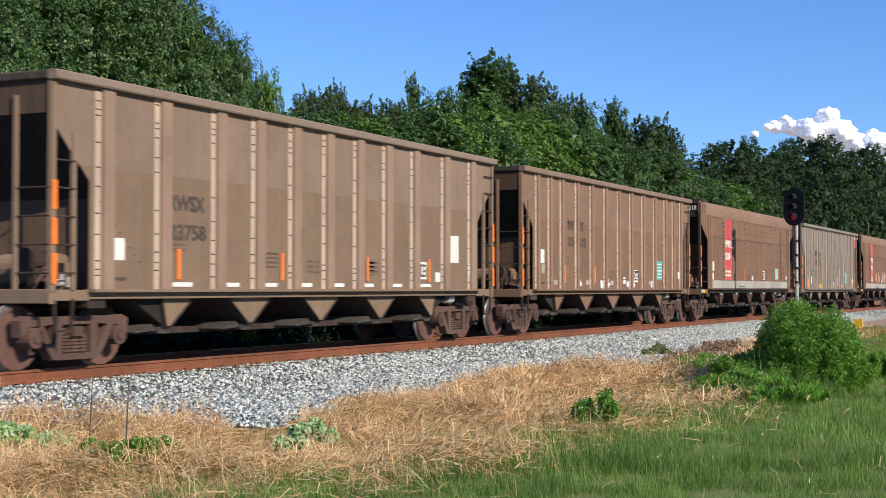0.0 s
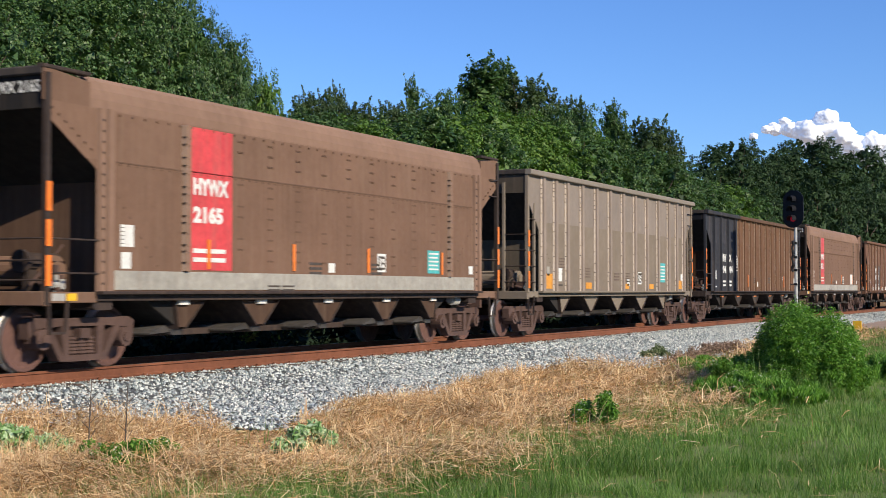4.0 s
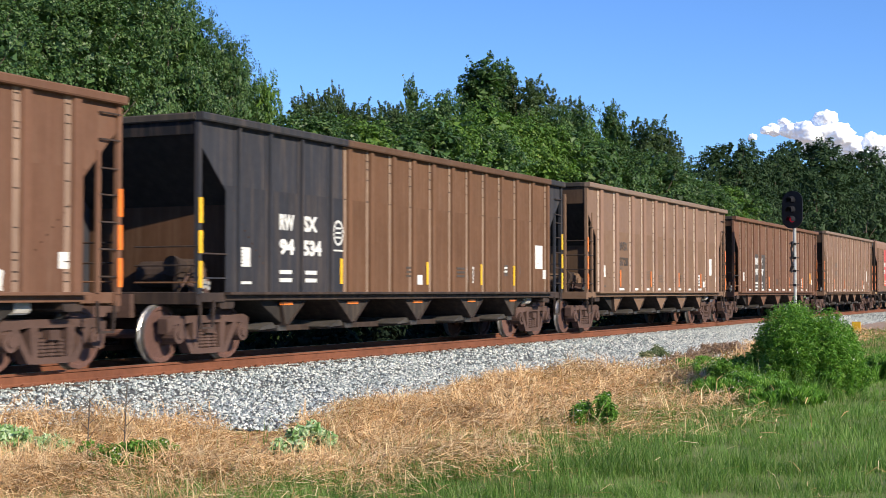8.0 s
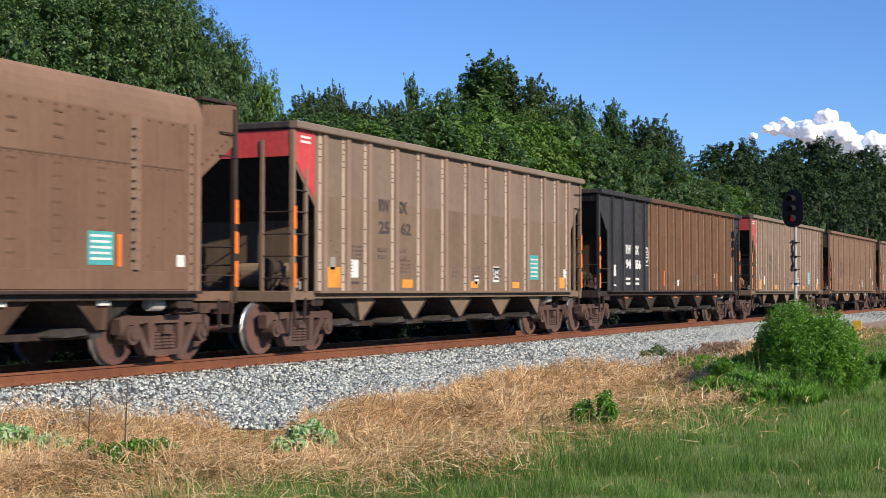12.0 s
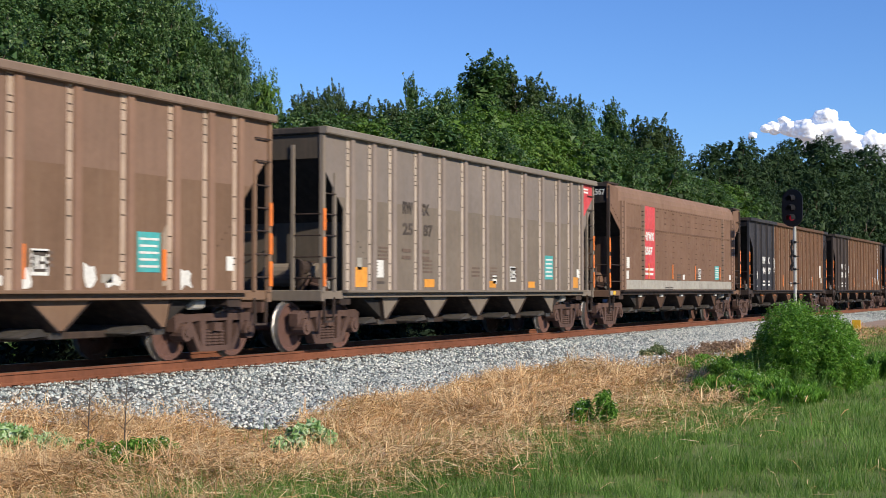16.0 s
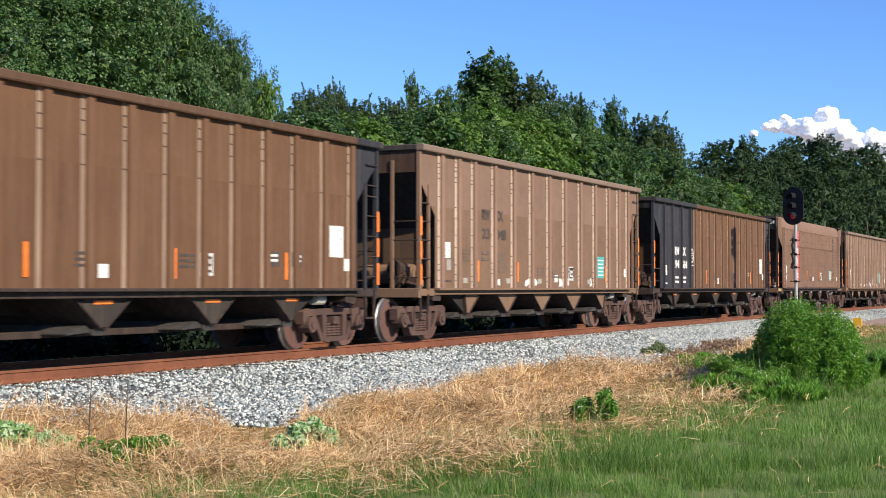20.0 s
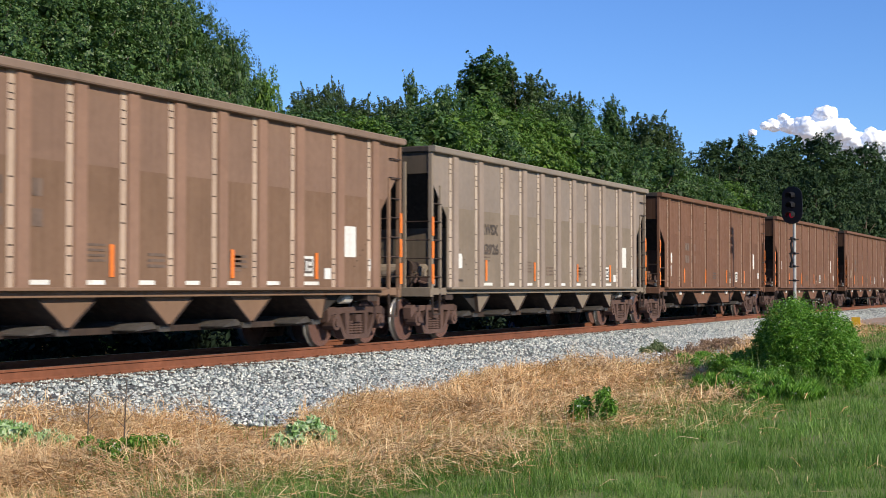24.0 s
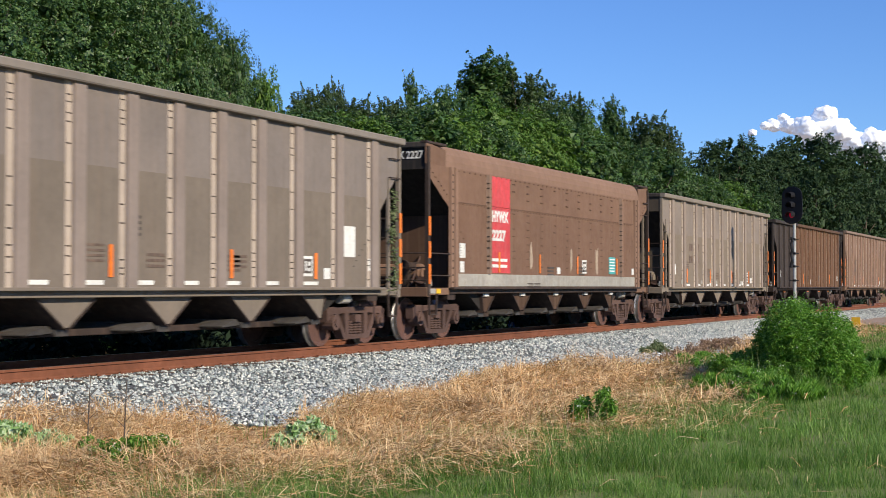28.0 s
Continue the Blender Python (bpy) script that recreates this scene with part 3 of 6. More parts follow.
def tree_model(seed, height, radius, low, shape, clumps, leaves, leaf_size, leaf_mat):
    """A tree of a given height in metres: trunk with limbs, and a crown of many leafy sprays with loose shoots."""
    r = np.random.default_rng(seed)
    n = clumps
    h = low + (1 - low) * (np.arange(n) + r.random(n)) / n
    if shape == "round":
        prof = np.sqrt(np.clip(1 - ((h - low - (1 - low) * 0.40) / ((1 - low) * 0.62)) ** 2, 0.03, 1))
    elif shape == "spire":
        prof = np.clip(1.10 - h, 0.07, 1) ** 0.72 * (0.8 + 0.3 * np.sin(h * 21 + seed))
    elif shape == "feather":
        prof = np.clip(1.12 - h, 0.1, 1) ** 0.5
    else:
        prof = np.where(h > 0.5, np.sqrt(np.clip(1 - ((h - 0.74) / 0.28) ** 2, 0.05, 1)), 0.5)
    ang = np.arange(n) * 2.399 + r.random(n)
    rad = radius * prof * (0.25 + 0.75 * np.sqrt(r.random(n)))
    c = np.stack([np.cos(ang) * rad, np.sin(ang) * rad, h * height * 0.97], -1)
    spread = radius * (0.09 + 0.15 * r.random(n)) * (1.35 if shape == "pine" else 1.0) + 0.05
    sub = np.repeat(np.arange(n), 7)
    d = r.normal(size=(len(sub), 3))
    d /= np.linalg.norm(d, axis=1)[:, None]
    c2 = c[sub] + d * spread[sub][:, None] * np.array([1, 1, 0.6 if shape == "pine" else 0.85])
    s2 = spread[sub] * (0.25 + 0.35 * r.random(len(sub)))
    # shoots that stand out of the crown
    many = {"round": 30, "spire": 60, "feather": 80, "pine": 8}[shape]
    rise = {"round": 0.012, "spire": 0.06, "feather": 0.07, "pine": 0.02}[shape] * height
    pick = r.integers(int(n * 0.35), n, many)
    tip = c[pick] * np.array([1.08, 1.08, 1]) + np.stack([r.normal(size=many) * 0.22, r.normal(size=many) * 0.22, rise * (0.5 + 0.7 * r.random(many))], -1)
    k = np.repeat(np.arange(many), 5)
    f = np.tile(np.arange(1, 6) / 5, many)[:, None]
    c3 = c[pick][k] * (1 - f) + tip[k] * f
    s3 = np.full(len(c3), 0.05 + 0.02 * radius) * (1.25 - 0.6 * f[:, 0])
    centre = np.array([0, 0, height * 0.45])
    share = 0.22 if shape == "feather" else 0.08
    quads = [leaf_quads(r, c2, s2, int(leaves * (0.92 - share)), leaf_size, core=centre),
             leaf_quads(r, c3, s3, int(leaves * share), leaf_size, core=centre),
             leaf_quads(r, c * np.array([0.72, 0.72, 0.97]), spread * 1.1, int(leaves * 0.08), leaf_size * 3.0, core=centre)]
    q = np.concatenate(quads)
    tri = np.stack([q[:, 0], q[:, 1] * 1.35 - q[:, 3] * 0.35, q[:, 2] * 0.8 + q[:, 3] * 0.2], 1)
    tri[..., 2] = np.clip(tri[..., 2], 0.05, height * 1.06)
    holder = new("tree")
    g = Geo()
    limb_path(g, (0, 0, -0.4), (r.normal() * 0.2, r.normal() * 0.2, height * 0.8), height * 0.016 + 0.05, 0.04, 0.12, r)
    for i in range(5, n, 7):
        zb = max(c[i][2] * 0.7, 0.8)
        limb_path(g, (0, 0, zb), c[i], 0.035 + 0.003 * height, 0.012, 0.12, r)
    part("trunk", g, M_BARK, holder)
    part("crown", poly_mesh("crown", tri, 3, leaf_mat), None, holder)
    return holder


MODEL_H = {"near_a": 12.0, "near_b": 11.0, "mid_a": 11.0, "mid_b": 12.5, "mid_c": 10.0, "feather": 10.0, "far_a": 15.0, "far_b": 17.0, "shrub": 3.6}
models = {
    "near_a": tree_model(21, 12.0, 3.6, 0.06, "round", 190, 76000, 0.072, M_LEAF),
    "near_b": tree_model(22, 11.0, 3.4, 0.05, "round", 170, 70000, 0.070, M_LEAF),
    "mid_a": tree_model(23, 11.0, 3.2, 0.08, "round", 130, 28000, 0.10, M_LEAF2),
    "mid_b": tree_model(24, 12.5, 2.5, 0.10, "spire", 110, 24000, 0.105, M_LEAF),
    "mid_c": tree_model(25, 10.0, 3.0, 0.05, "round", 130, 28000, 0.10, M_LEAF),
    "feather": tree_model(30, 10.0, 2.2, 0.05, "feather", 120, 26000, 0.075, M_LEAF4),
    "far_a": tree_model(26, 15.0, 4.0, 0.08, "round", 110, 13000, 0.19, M_LEAF3),
    "far_b": tree_model(27, 17.0, 3.4, 0.12, "pine", 80, 13000, 0.18, M_LEAF3),
    "shrub": tree_model(28, 3.6, 2.4, 0.02, "round", 60, 5000, 0.12, M_LEAF),
}
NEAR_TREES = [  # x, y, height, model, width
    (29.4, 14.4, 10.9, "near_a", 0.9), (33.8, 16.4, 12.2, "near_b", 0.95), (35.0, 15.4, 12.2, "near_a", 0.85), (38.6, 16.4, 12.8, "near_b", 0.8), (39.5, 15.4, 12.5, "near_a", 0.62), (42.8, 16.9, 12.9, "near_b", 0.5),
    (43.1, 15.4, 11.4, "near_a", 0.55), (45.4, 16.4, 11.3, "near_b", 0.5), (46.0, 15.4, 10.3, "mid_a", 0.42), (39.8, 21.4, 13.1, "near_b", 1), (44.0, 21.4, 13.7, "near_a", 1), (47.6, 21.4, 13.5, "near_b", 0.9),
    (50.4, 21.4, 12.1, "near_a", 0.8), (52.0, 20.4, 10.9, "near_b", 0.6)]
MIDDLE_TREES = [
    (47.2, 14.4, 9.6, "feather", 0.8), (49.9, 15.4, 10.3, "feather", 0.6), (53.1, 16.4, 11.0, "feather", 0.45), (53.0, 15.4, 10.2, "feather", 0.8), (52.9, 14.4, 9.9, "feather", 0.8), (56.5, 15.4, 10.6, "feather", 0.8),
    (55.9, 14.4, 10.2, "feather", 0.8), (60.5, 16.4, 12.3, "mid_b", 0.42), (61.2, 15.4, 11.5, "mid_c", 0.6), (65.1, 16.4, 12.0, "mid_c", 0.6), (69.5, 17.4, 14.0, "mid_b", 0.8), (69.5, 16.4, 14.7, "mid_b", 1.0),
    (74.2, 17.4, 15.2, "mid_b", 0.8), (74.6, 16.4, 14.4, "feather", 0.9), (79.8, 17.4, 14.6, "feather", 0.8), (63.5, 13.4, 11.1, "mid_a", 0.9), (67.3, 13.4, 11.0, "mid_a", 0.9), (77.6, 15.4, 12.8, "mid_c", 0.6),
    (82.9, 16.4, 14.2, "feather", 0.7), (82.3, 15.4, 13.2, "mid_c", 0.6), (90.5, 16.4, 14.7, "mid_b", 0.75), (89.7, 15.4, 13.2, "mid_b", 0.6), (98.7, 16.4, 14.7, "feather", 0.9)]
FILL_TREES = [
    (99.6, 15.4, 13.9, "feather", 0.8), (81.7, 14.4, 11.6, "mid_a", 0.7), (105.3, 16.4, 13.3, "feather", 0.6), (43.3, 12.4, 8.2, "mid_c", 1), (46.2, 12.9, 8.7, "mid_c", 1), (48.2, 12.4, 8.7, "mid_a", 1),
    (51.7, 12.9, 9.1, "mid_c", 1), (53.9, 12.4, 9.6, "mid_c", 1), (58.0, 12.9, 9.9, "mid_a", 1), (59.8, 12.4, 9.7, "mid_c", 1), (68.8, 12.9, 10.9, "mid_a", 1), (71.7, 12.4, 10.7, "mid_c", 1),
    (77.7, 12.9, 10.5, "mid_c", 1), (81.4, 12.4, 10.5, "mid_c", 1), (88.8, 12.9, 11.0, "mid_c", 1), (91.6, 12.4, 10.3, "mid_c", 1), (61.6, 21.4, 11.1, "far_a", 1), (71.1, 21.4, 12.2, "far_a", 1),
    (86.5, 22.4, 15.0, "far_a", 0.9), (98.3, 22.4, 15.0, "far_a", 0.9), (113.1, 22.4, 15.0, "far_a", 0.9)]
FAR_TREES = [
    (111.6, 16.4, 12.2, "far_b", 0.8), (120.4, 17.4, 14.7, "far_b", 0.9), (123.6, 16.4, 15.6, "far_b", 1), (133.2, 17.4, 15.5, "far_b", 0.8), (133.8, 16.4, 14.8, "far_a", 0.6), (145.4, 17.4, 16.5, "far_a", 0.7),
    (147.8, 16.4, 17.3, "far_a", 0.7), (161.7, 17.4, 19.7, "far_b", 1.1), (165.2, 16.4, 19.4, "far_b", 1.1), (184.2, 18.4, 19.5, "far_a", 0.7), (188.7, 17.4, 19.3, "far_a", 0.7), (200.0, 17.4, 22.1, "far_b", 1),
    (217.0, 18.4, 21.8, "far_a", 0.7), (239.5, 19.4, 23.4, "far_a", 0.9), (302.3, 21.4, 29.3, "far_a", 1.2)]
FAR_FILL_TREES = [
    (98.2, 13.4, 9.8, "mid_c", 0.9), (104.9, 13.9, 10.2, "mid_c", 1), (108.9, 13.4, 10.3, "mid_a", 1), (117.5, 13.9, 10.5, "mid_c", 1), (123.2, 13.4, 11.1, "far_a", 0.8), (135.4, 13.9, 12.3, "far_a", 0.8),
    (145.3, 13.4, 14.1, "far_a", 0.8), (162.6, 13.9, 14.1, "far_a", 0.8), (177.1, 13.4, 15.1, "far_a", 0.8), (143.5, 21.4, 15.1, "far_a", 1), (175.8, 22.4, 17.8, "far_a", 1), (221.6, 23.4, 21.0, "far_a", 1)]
TREE_LABEL = {"near_a": "tall broadleaf tree with dense dark green crown", "near_b": "broadleaf tree with dark glossy leaves at the wood's edge", "mid_a": "broadleaf tree with bright green sunlit leaves",
              "mid_b": "slender tall tree rising above its neighbours", "mid_c": "bushy broadleaf tree with dark green crown", "feather": "feathery young tree with thin upright shoots", "far_a": "distant broad tree of the dark wood",
              "far_b": "distant pine with a clumped top", "shrub": "leafy shrub in the undergrowth behind the track"}
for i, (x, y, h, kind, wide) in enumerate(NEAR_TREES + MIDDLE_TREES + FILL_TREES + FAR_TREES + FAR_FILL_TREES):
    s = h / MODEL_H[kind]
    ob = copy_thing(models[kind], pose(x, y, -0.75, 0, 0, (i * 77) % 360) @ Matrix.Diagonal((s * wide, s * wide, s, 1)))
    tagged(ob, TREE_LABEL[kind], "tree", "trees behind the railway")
for i in range(24):
    x = 16 + 4.4 * i + (0.04 * i * i if i > 10 else 0)
    s = 0.75 + 0.5 * ((i * 37) % 100) / 100
    ob = copy_thing(models["shrub"], pose(x, 9.0 + 2.5 * ((i * 53) % 100) / 100, -0.72, 0, 0, (i * 61) % 360) @ Matrix.Diagonal((s, s, s * (1.0 if i % 3 else 1.35), 1)))
    ob.name = "shrub"
    tagged(ob, TREE_LABEL["shrub"], "shrub", "shrubs behind the railway")
for m in models.values():
    for o in (*m.children_recursive, m):
        bpy.data.objects.remove(o)


def plant(name, seed, place, parts, label, category, group=""):
    """A leafy weed. parts: lists of (count, size, centres as (x, y, z, spread), material)."""
    r = np.random.default_rng(seed)
    holder = new(name)
    holder.location = place
    for count, size, cs, mat, stems in parts:
        c = np.array([p[:3] for p in cs], float)
        sp = np.array([p[3] for p in cs], float)
        q = leaf_quads(r, c, sp, count, size, 0.9, 2.4, wild=True)
        q[..., 2] = np.maximum(q[..., 2], 0.0)
        part("foliage", poly_mesh("foliage", q, 4, mat), None, holder)
        if stems:
            g = Geo()
            for p in cs[::stems]:
                g.tube((p[0] * 0.5, p[1] * 0.5, -0.03), p[:3], 0.008, 5, 0.004)
            part("stems", g, M_WEED, holder)
    return tagged(holder, label, category, group)


def mound(r, n, rx, ry, h, s0, s1):
    """Clump centres under a dome."""
    out = []
    for _ in range(n):
        a, q = r.random() * 6.283, math.sqrt(r.random())
        x, y = math.cos(a) * q * rx, math.sin(a) * q * ry
        top = h * math.sqrt(max(1 - q * q, 0.05)) * (0.75 + 0.3 * r.random())
        out.append((x, y, top * (0.15 + 0.85 * r.random() ** 0.6), s0 + (s1 - s0) * r.random()))
    return out


# undergrowth on the far side; the train's shade is put into its leaf colour
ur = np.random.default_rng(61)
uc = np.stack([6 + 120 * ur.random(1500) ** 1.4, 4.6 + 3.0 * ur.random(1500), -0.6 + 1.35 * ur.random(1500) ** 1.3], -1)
tagged(new("undergrowth", poly_mesh("undergrowth", leaf_quads(ur, uc, 0.36, 70000, 0.105, 0.7, 2.2), 4, M_SHADE_LEAVES)), "low weeds on the far side of the track, leaf colour darkened for shade", "undergrowth", kind="stuff")

rr = np.random.default_rng(77)


def thicket(seed, place, rx, ry, high, stems, leaves, label, slope=0.0, grassy=0.0):
    """Upright arching stems, each with narrow drooping leaves; grassy: long upright blades."""
    r = np.random.default_rng(seed)
    holder = new("bush")
    holder.location = place
    columns = max(stems // 12, 9)
    ca_, cq = r.random(columns) * 6.283, np.sqrt(r.random(columns))
    own = r.integers(0, columns, stems)
    px_, py_ = np.cos(ca_[own]) * cq[own] + r.normal(size=stems) * 0.085, np.sin(ca_[own]) * cq[own] + r.normal(size=stems) * 0.085
    a, q = np.arctan2(py_, px_), np.minimum(np.hypot(px_, py_), 1.1)
    bx_, by_ = px_ * rx, py_ * ry
    top = high * np.sqrt(np.clip(1 - (q / 1.1) ** 2.5, 0.10, 1)) * (0.80 + 0.14 * r.random(columns)[own] + 0.12 * r.random(stems)) * (1 + 0.05 * np.sin(a * 3 + seed))
    top *= 1 - slope * np.clip(0.43 * px_ - 0.9 * py_ + 0.1, 0, 1)
    pick = r.integers(0, stems, leaves)
    s = r.random(leaves) ** 0.7
    bend = 0.12 * s ** 2 * top[pick]
    az = a[pick] + r.normal(size=leaves) * 0.4
    p = np.stack([bx_[pick] * (0.85 + 0.15 * s) + np.cos(az) * bend, by_[pick] * (0.85 + 0.15 * s) + np.sin(az) * bend, top[pick] * (s - 0.16 * s ** 3) + 0.01], -1)
    la = r.random(leaves) * 6.283
    d = np.stack([np.cos(la), np.sin(la), 0.75 - 1.5 * r.random(leaves) + 2.6 * grassy], -1)
    d /= np.linalg.norm(d, axis=1)[:, None]
    side = np.cross(d, r.normal(size=(leaves, 3)))
    side /= np.linalg.norm(side, axis=1)[:, None] + 1e-9
    ln = (0.03 + 0.04 * r.random(leaves))[:, None] * (1 + 1.8 * grassy)
    w = (0.005 + 0.006 * r.random(leaves))[:, None]
    quads = np.stack([p, p + d * ln * 0.45 + side * w, p + d * ln - np.array([0, 0, 0.3]) * ln, p + d * ln * 0.45 - side * w], 1)
    quads[..., 2] = np.maximum(quads[..., 2], 0.0)
    part("foliage", poly_mesh("foliage", quads, 4, M_WEED), None, holder)
    tips = np.stack([bx_ + np.cos(a) * 0.11 * top, by_ + np.sin(a) * 0.11 * top, top * 0.86], -1)[::5]
    part("blossom", poly_mesh("blossom", leaf_quads(r, tips, 0.05, 160, 0.018, 0.6, 1.0), 4, M_PETAL), None, holder, "tiny pale flower heads")["kind"] = "stuff"
    g = Geo()
    for i in range(0, stems, 4):
        m = (bx_[i] * 0.95, by_[i] * 0.95, top[i] * 0.5)
        g.tube((bx_[i] * 0.85, by_[i] * 0.85, -0.05), m, 0.006, 4, 0.004).tube(m, (bx_[i] + np.cos(a[i]) * 0.11 * top[i], by_[i] + np.sin(a[i]) * 0.11 * top[i], top[i] * 0.84), 0.004, 4, 0.002)
    part("stem_growth", g, M_WEED, holder)["kind"] = "stuff"
    return tagged(holder, label, "bush")


thicket(31, (22.2, -10.22, -0.46), 0.9, 0.86, 1.74, 1100, 90000, "tall dark green weed thicket beside the signal", slope=0.42)
thicket(47, (20.1, -9.5, -0.46), 1.0, 0.5, 0.42, 240, 12000, "tall green grass at the foot of the thicket", grassy=1.0)
thicket(48, (19.6, -10.3, -0.46), 1.1, 0.5, 0.34, 220, 10000, "tall green grass at the lawn's edge", grassy=1.0)
thicket(49, (25.6, -10.75, -0.46), 1.2, 0.5, 0.5, 220, 11000, "tall green grass behind the thicket", grassy=1.0)
thicket(52, (26.6, -7.2, -0.43), 1.4, 0.4, 0.3, 200, 8000, "wispy green grass at the edge of the dry grass", grassy=0.7)
thicket(32, (20.9, -9.7, -0.46), 1.5, 0.6, 0.5, 420, 20000, "low green weeds at the foot of the thicket")
thicket(45, (22.3, -9.3, -0.45), 1.3, 0.7, 0.72, 520, 26000, "mixed green weeds beside the thicket")
thicket(46, (25.0, -7.9, -0.43), 1.0, 0.5, 0.34, 200, 8000, "low weeds with pale flower heads in dry grass")
thicket(34, (23.6, -8.5, -0.44), 1.0, 0.6, 0.42, 220, 10000, "low weeds with pale flower heads at the ballast's edge")
plant("weed", 43, (28.4, -6.5, -0.40), [(4200, 0.022, mound(rr, 60, 1.0, 0.5, 0.34, 0.06, 0.14), M_DEAD, 0)], "dead brown weeds at the ballast's edge", "weed")
plant("weed", 53, (33.2, -5.9, -0.40), [(5200, 0.022, mound(rr, 70, 1.7, 0.45, 0.36, 0.06, 0.14), M_DEAD, 0)], "dead brown weeds along the ballast's edge", "weed")
thicket(44, (14.7, -9.35, -0.44), 0.3, 0.26, 0.54, 130, 7000, "dark green upright weed in dry grass")
plant("weed", 36, (11.45, -7.6, -0.43), [(2000, 0.03, mound(rr, 50, 0.5, 0.26, 0.34, 0.04, 0.08), M_PALE, 0)], "pale green broad-leaved vine in dry grass", "weed")
plant("weed", 37, (10.1, -5.14, -0.43), [(1500, 0.034, mound(rr, 34, 0.36, 0.25, 0.36, 0.05, 0.1), M_PALE, 0)], "broad-leaved pale green vine", "weed")
plant("weed", 38, (10.18, -5.6, -0.43), [(900, 0.034, mound(rr, 20, 0.2, 0.18, 0.27, 0.05, 0.1), M_PALE, 0)], "broad-leaved pale green vine", "weed")
thicket(40, (9.2, -7.3, -0.44), 0.55, 0.28, 0.44, 130, 8000, "wispy green weed in dry grass")
plant("weed", 41, (31.0, -4.95, -0.40), [(1900, 0.024, mound(rr, 26, 0.42, 0.35, 0.3, 0.06, 0.14), M_OLIVE, 0)], "grey-green weed growing in the ballast", "weed")
for i, (x, y, h) in enumerate(((9.0, -7.0, 0.86), (9.15, -7.25, 0.82))):
    cs = [(0.05 * math.sin(j * 1.7) + 0.03 * j / 8, 0.04 * math.cos(j * 2.1), h * (0.05 + 0.05 * j), 0.05) for j in range(8)]
    w = plant("weed", 50 + i, (x, y, -0.44), [(420, 0.015, cs, M_WEED, 0)], "thin bare-topped dark weed stalk", "weed")
    g = Geo().tube((0, 0, -0.02), (0.03, 0.01, h * 0.5), 0.009, 5, 0.006).tube((0.03, 0.01, h * 0.5), (0.045, 0, h), 0.006, 5, 0.003)
    for j in range(7):
        z = h * (0.45 + 0.07 * j)
        g.tube((0.035, 0, z), (0.035 + 0.07 * math.cos(j * 2.4), 0.07 * math.sin(j * 2.4), z + 0.07), 0.004, 4, 0.002)
    part("stalk", g, M_BARK, w)

# ---- clouds, far off ----
def cloud(name, centre, puffs, label):
    g = Geo()
    r = np.random.default_rng(len(puffs))
    me = bpy.data.meshes.new(name)
    bm = bmesh.new()
    for x, y, z, s in puffs:
        res = bmesh.ops.create_icosphere(bm, subdivisions=4, radius=1.0)
        o = Vector((x, y, z))
        for v in res["verts"]:
            nv = v.co.normalized()
            k = 1 + 0.28 * noise.noise(nv * 1.7 + o * 0.05) + 0.16 * noise.noise(nv * 4.1 + o * 0.05) + 0.09 * noise.noise(nv * 9 + o * 0.05)
            v.co = o + Vector((nv.x * s * k, nv.y * s * k, nv.z * s * 0.75 * k))
    for f in bm.faces:
        f.smooth = True
    bm.to_mesh(me)
    bm.free()
    me.materials.append(M_CLOUD)
    ob = new(name, me)
    ob.location = centre
    return tagged(ob, label, "cloud", kind="structure")


M_CLOUD, ct_, cb_ = material("cloud", 1.0, 0.0, 0.0)
cb_.inputs["Base Color"].default_value = (0.9, 0.9, 0.92, 1)
# faint blue glow added to stand in for skylight on the cloud's underside
cb_.inputs["Emission Color"].default_value = (0.50, 0.65, 0.95, 1)
cb_.inputs["Emission Strength"].default_value = 0.2


def sky_place(px, py, d):
    """The place d metres away in a given direction of the resting camera."""
    m = aim(0, 0)
    half = math.tan(radians(FOV / 2))
    return m @ (Vector(((px / 784 - 1) * half, (441 - py) / 784 * half, -1)) * d)


c0 = sky_place(1450, 235, 3000)
u = 3000 / 2480


def puff_row(rows):
    m = aim(0, 0).to_3x3()
    return [tuple(m @ Vector(((px - 1450) * u, (235 - py) * u, -dz)))[0:3] + (s * u,) for px, py, s, dz in rows]


cloud("cloud", c0, puff_row([(1455, 228, 36, 0), (1428, 232, 26, -20), (1482, 236, 28, -20), (1458, 208, 20, -30), (1400, 226, 17, 0), (1390, 212, 10, 0), (1375, 224, 15, 10), (1358, 226, 9, 0), (1335, 238, 8, 0), (1510, 252, 24, 0),
                            (1545, 250, 20, -20), (1530, 262, 24, 0), (1570, 255, 26, 0), (1450, 258, 24, 30), (1500, 268, 26, 30), (1560, 276, 28, 30), (1545, 236, 10, 0), (1600, 250, 30, 0)]), "bright white cumulus cloud low over the wood")


# ---- hopper cars: x runs back from the leading end, z from the rail head ----
SILL = 1.12


def wheelset_mesh():
    g = Geo()
    ring = [(0.457, 0.0), (0.452, -0.065), (0.40, -0.067), (0.375, -0.03), (0.17, -0.055), (0.14, -0.085), (0.05, -0.085), (0.05, 0.06), (0.15, 0.06), (0.18, 0.02), (0.39, 0.03), (0.40, 0.062), (0.482, 0.062), (0.482, 0.035), (0.462, 0.02)]
    mats = [1, 0, 0, 0, 0, 0, 0, 0, 0, 0, 0, 0, 1, 1, 1]
    g.lathe(ring, 18, mats, -0.745)
    g.mirrored()
    g.tube((0, -1.12, 0), (0, 1.12, 0), 0.075, 12)
    return g.mesh("wheelset", M_WHEEL, M_TREAD)


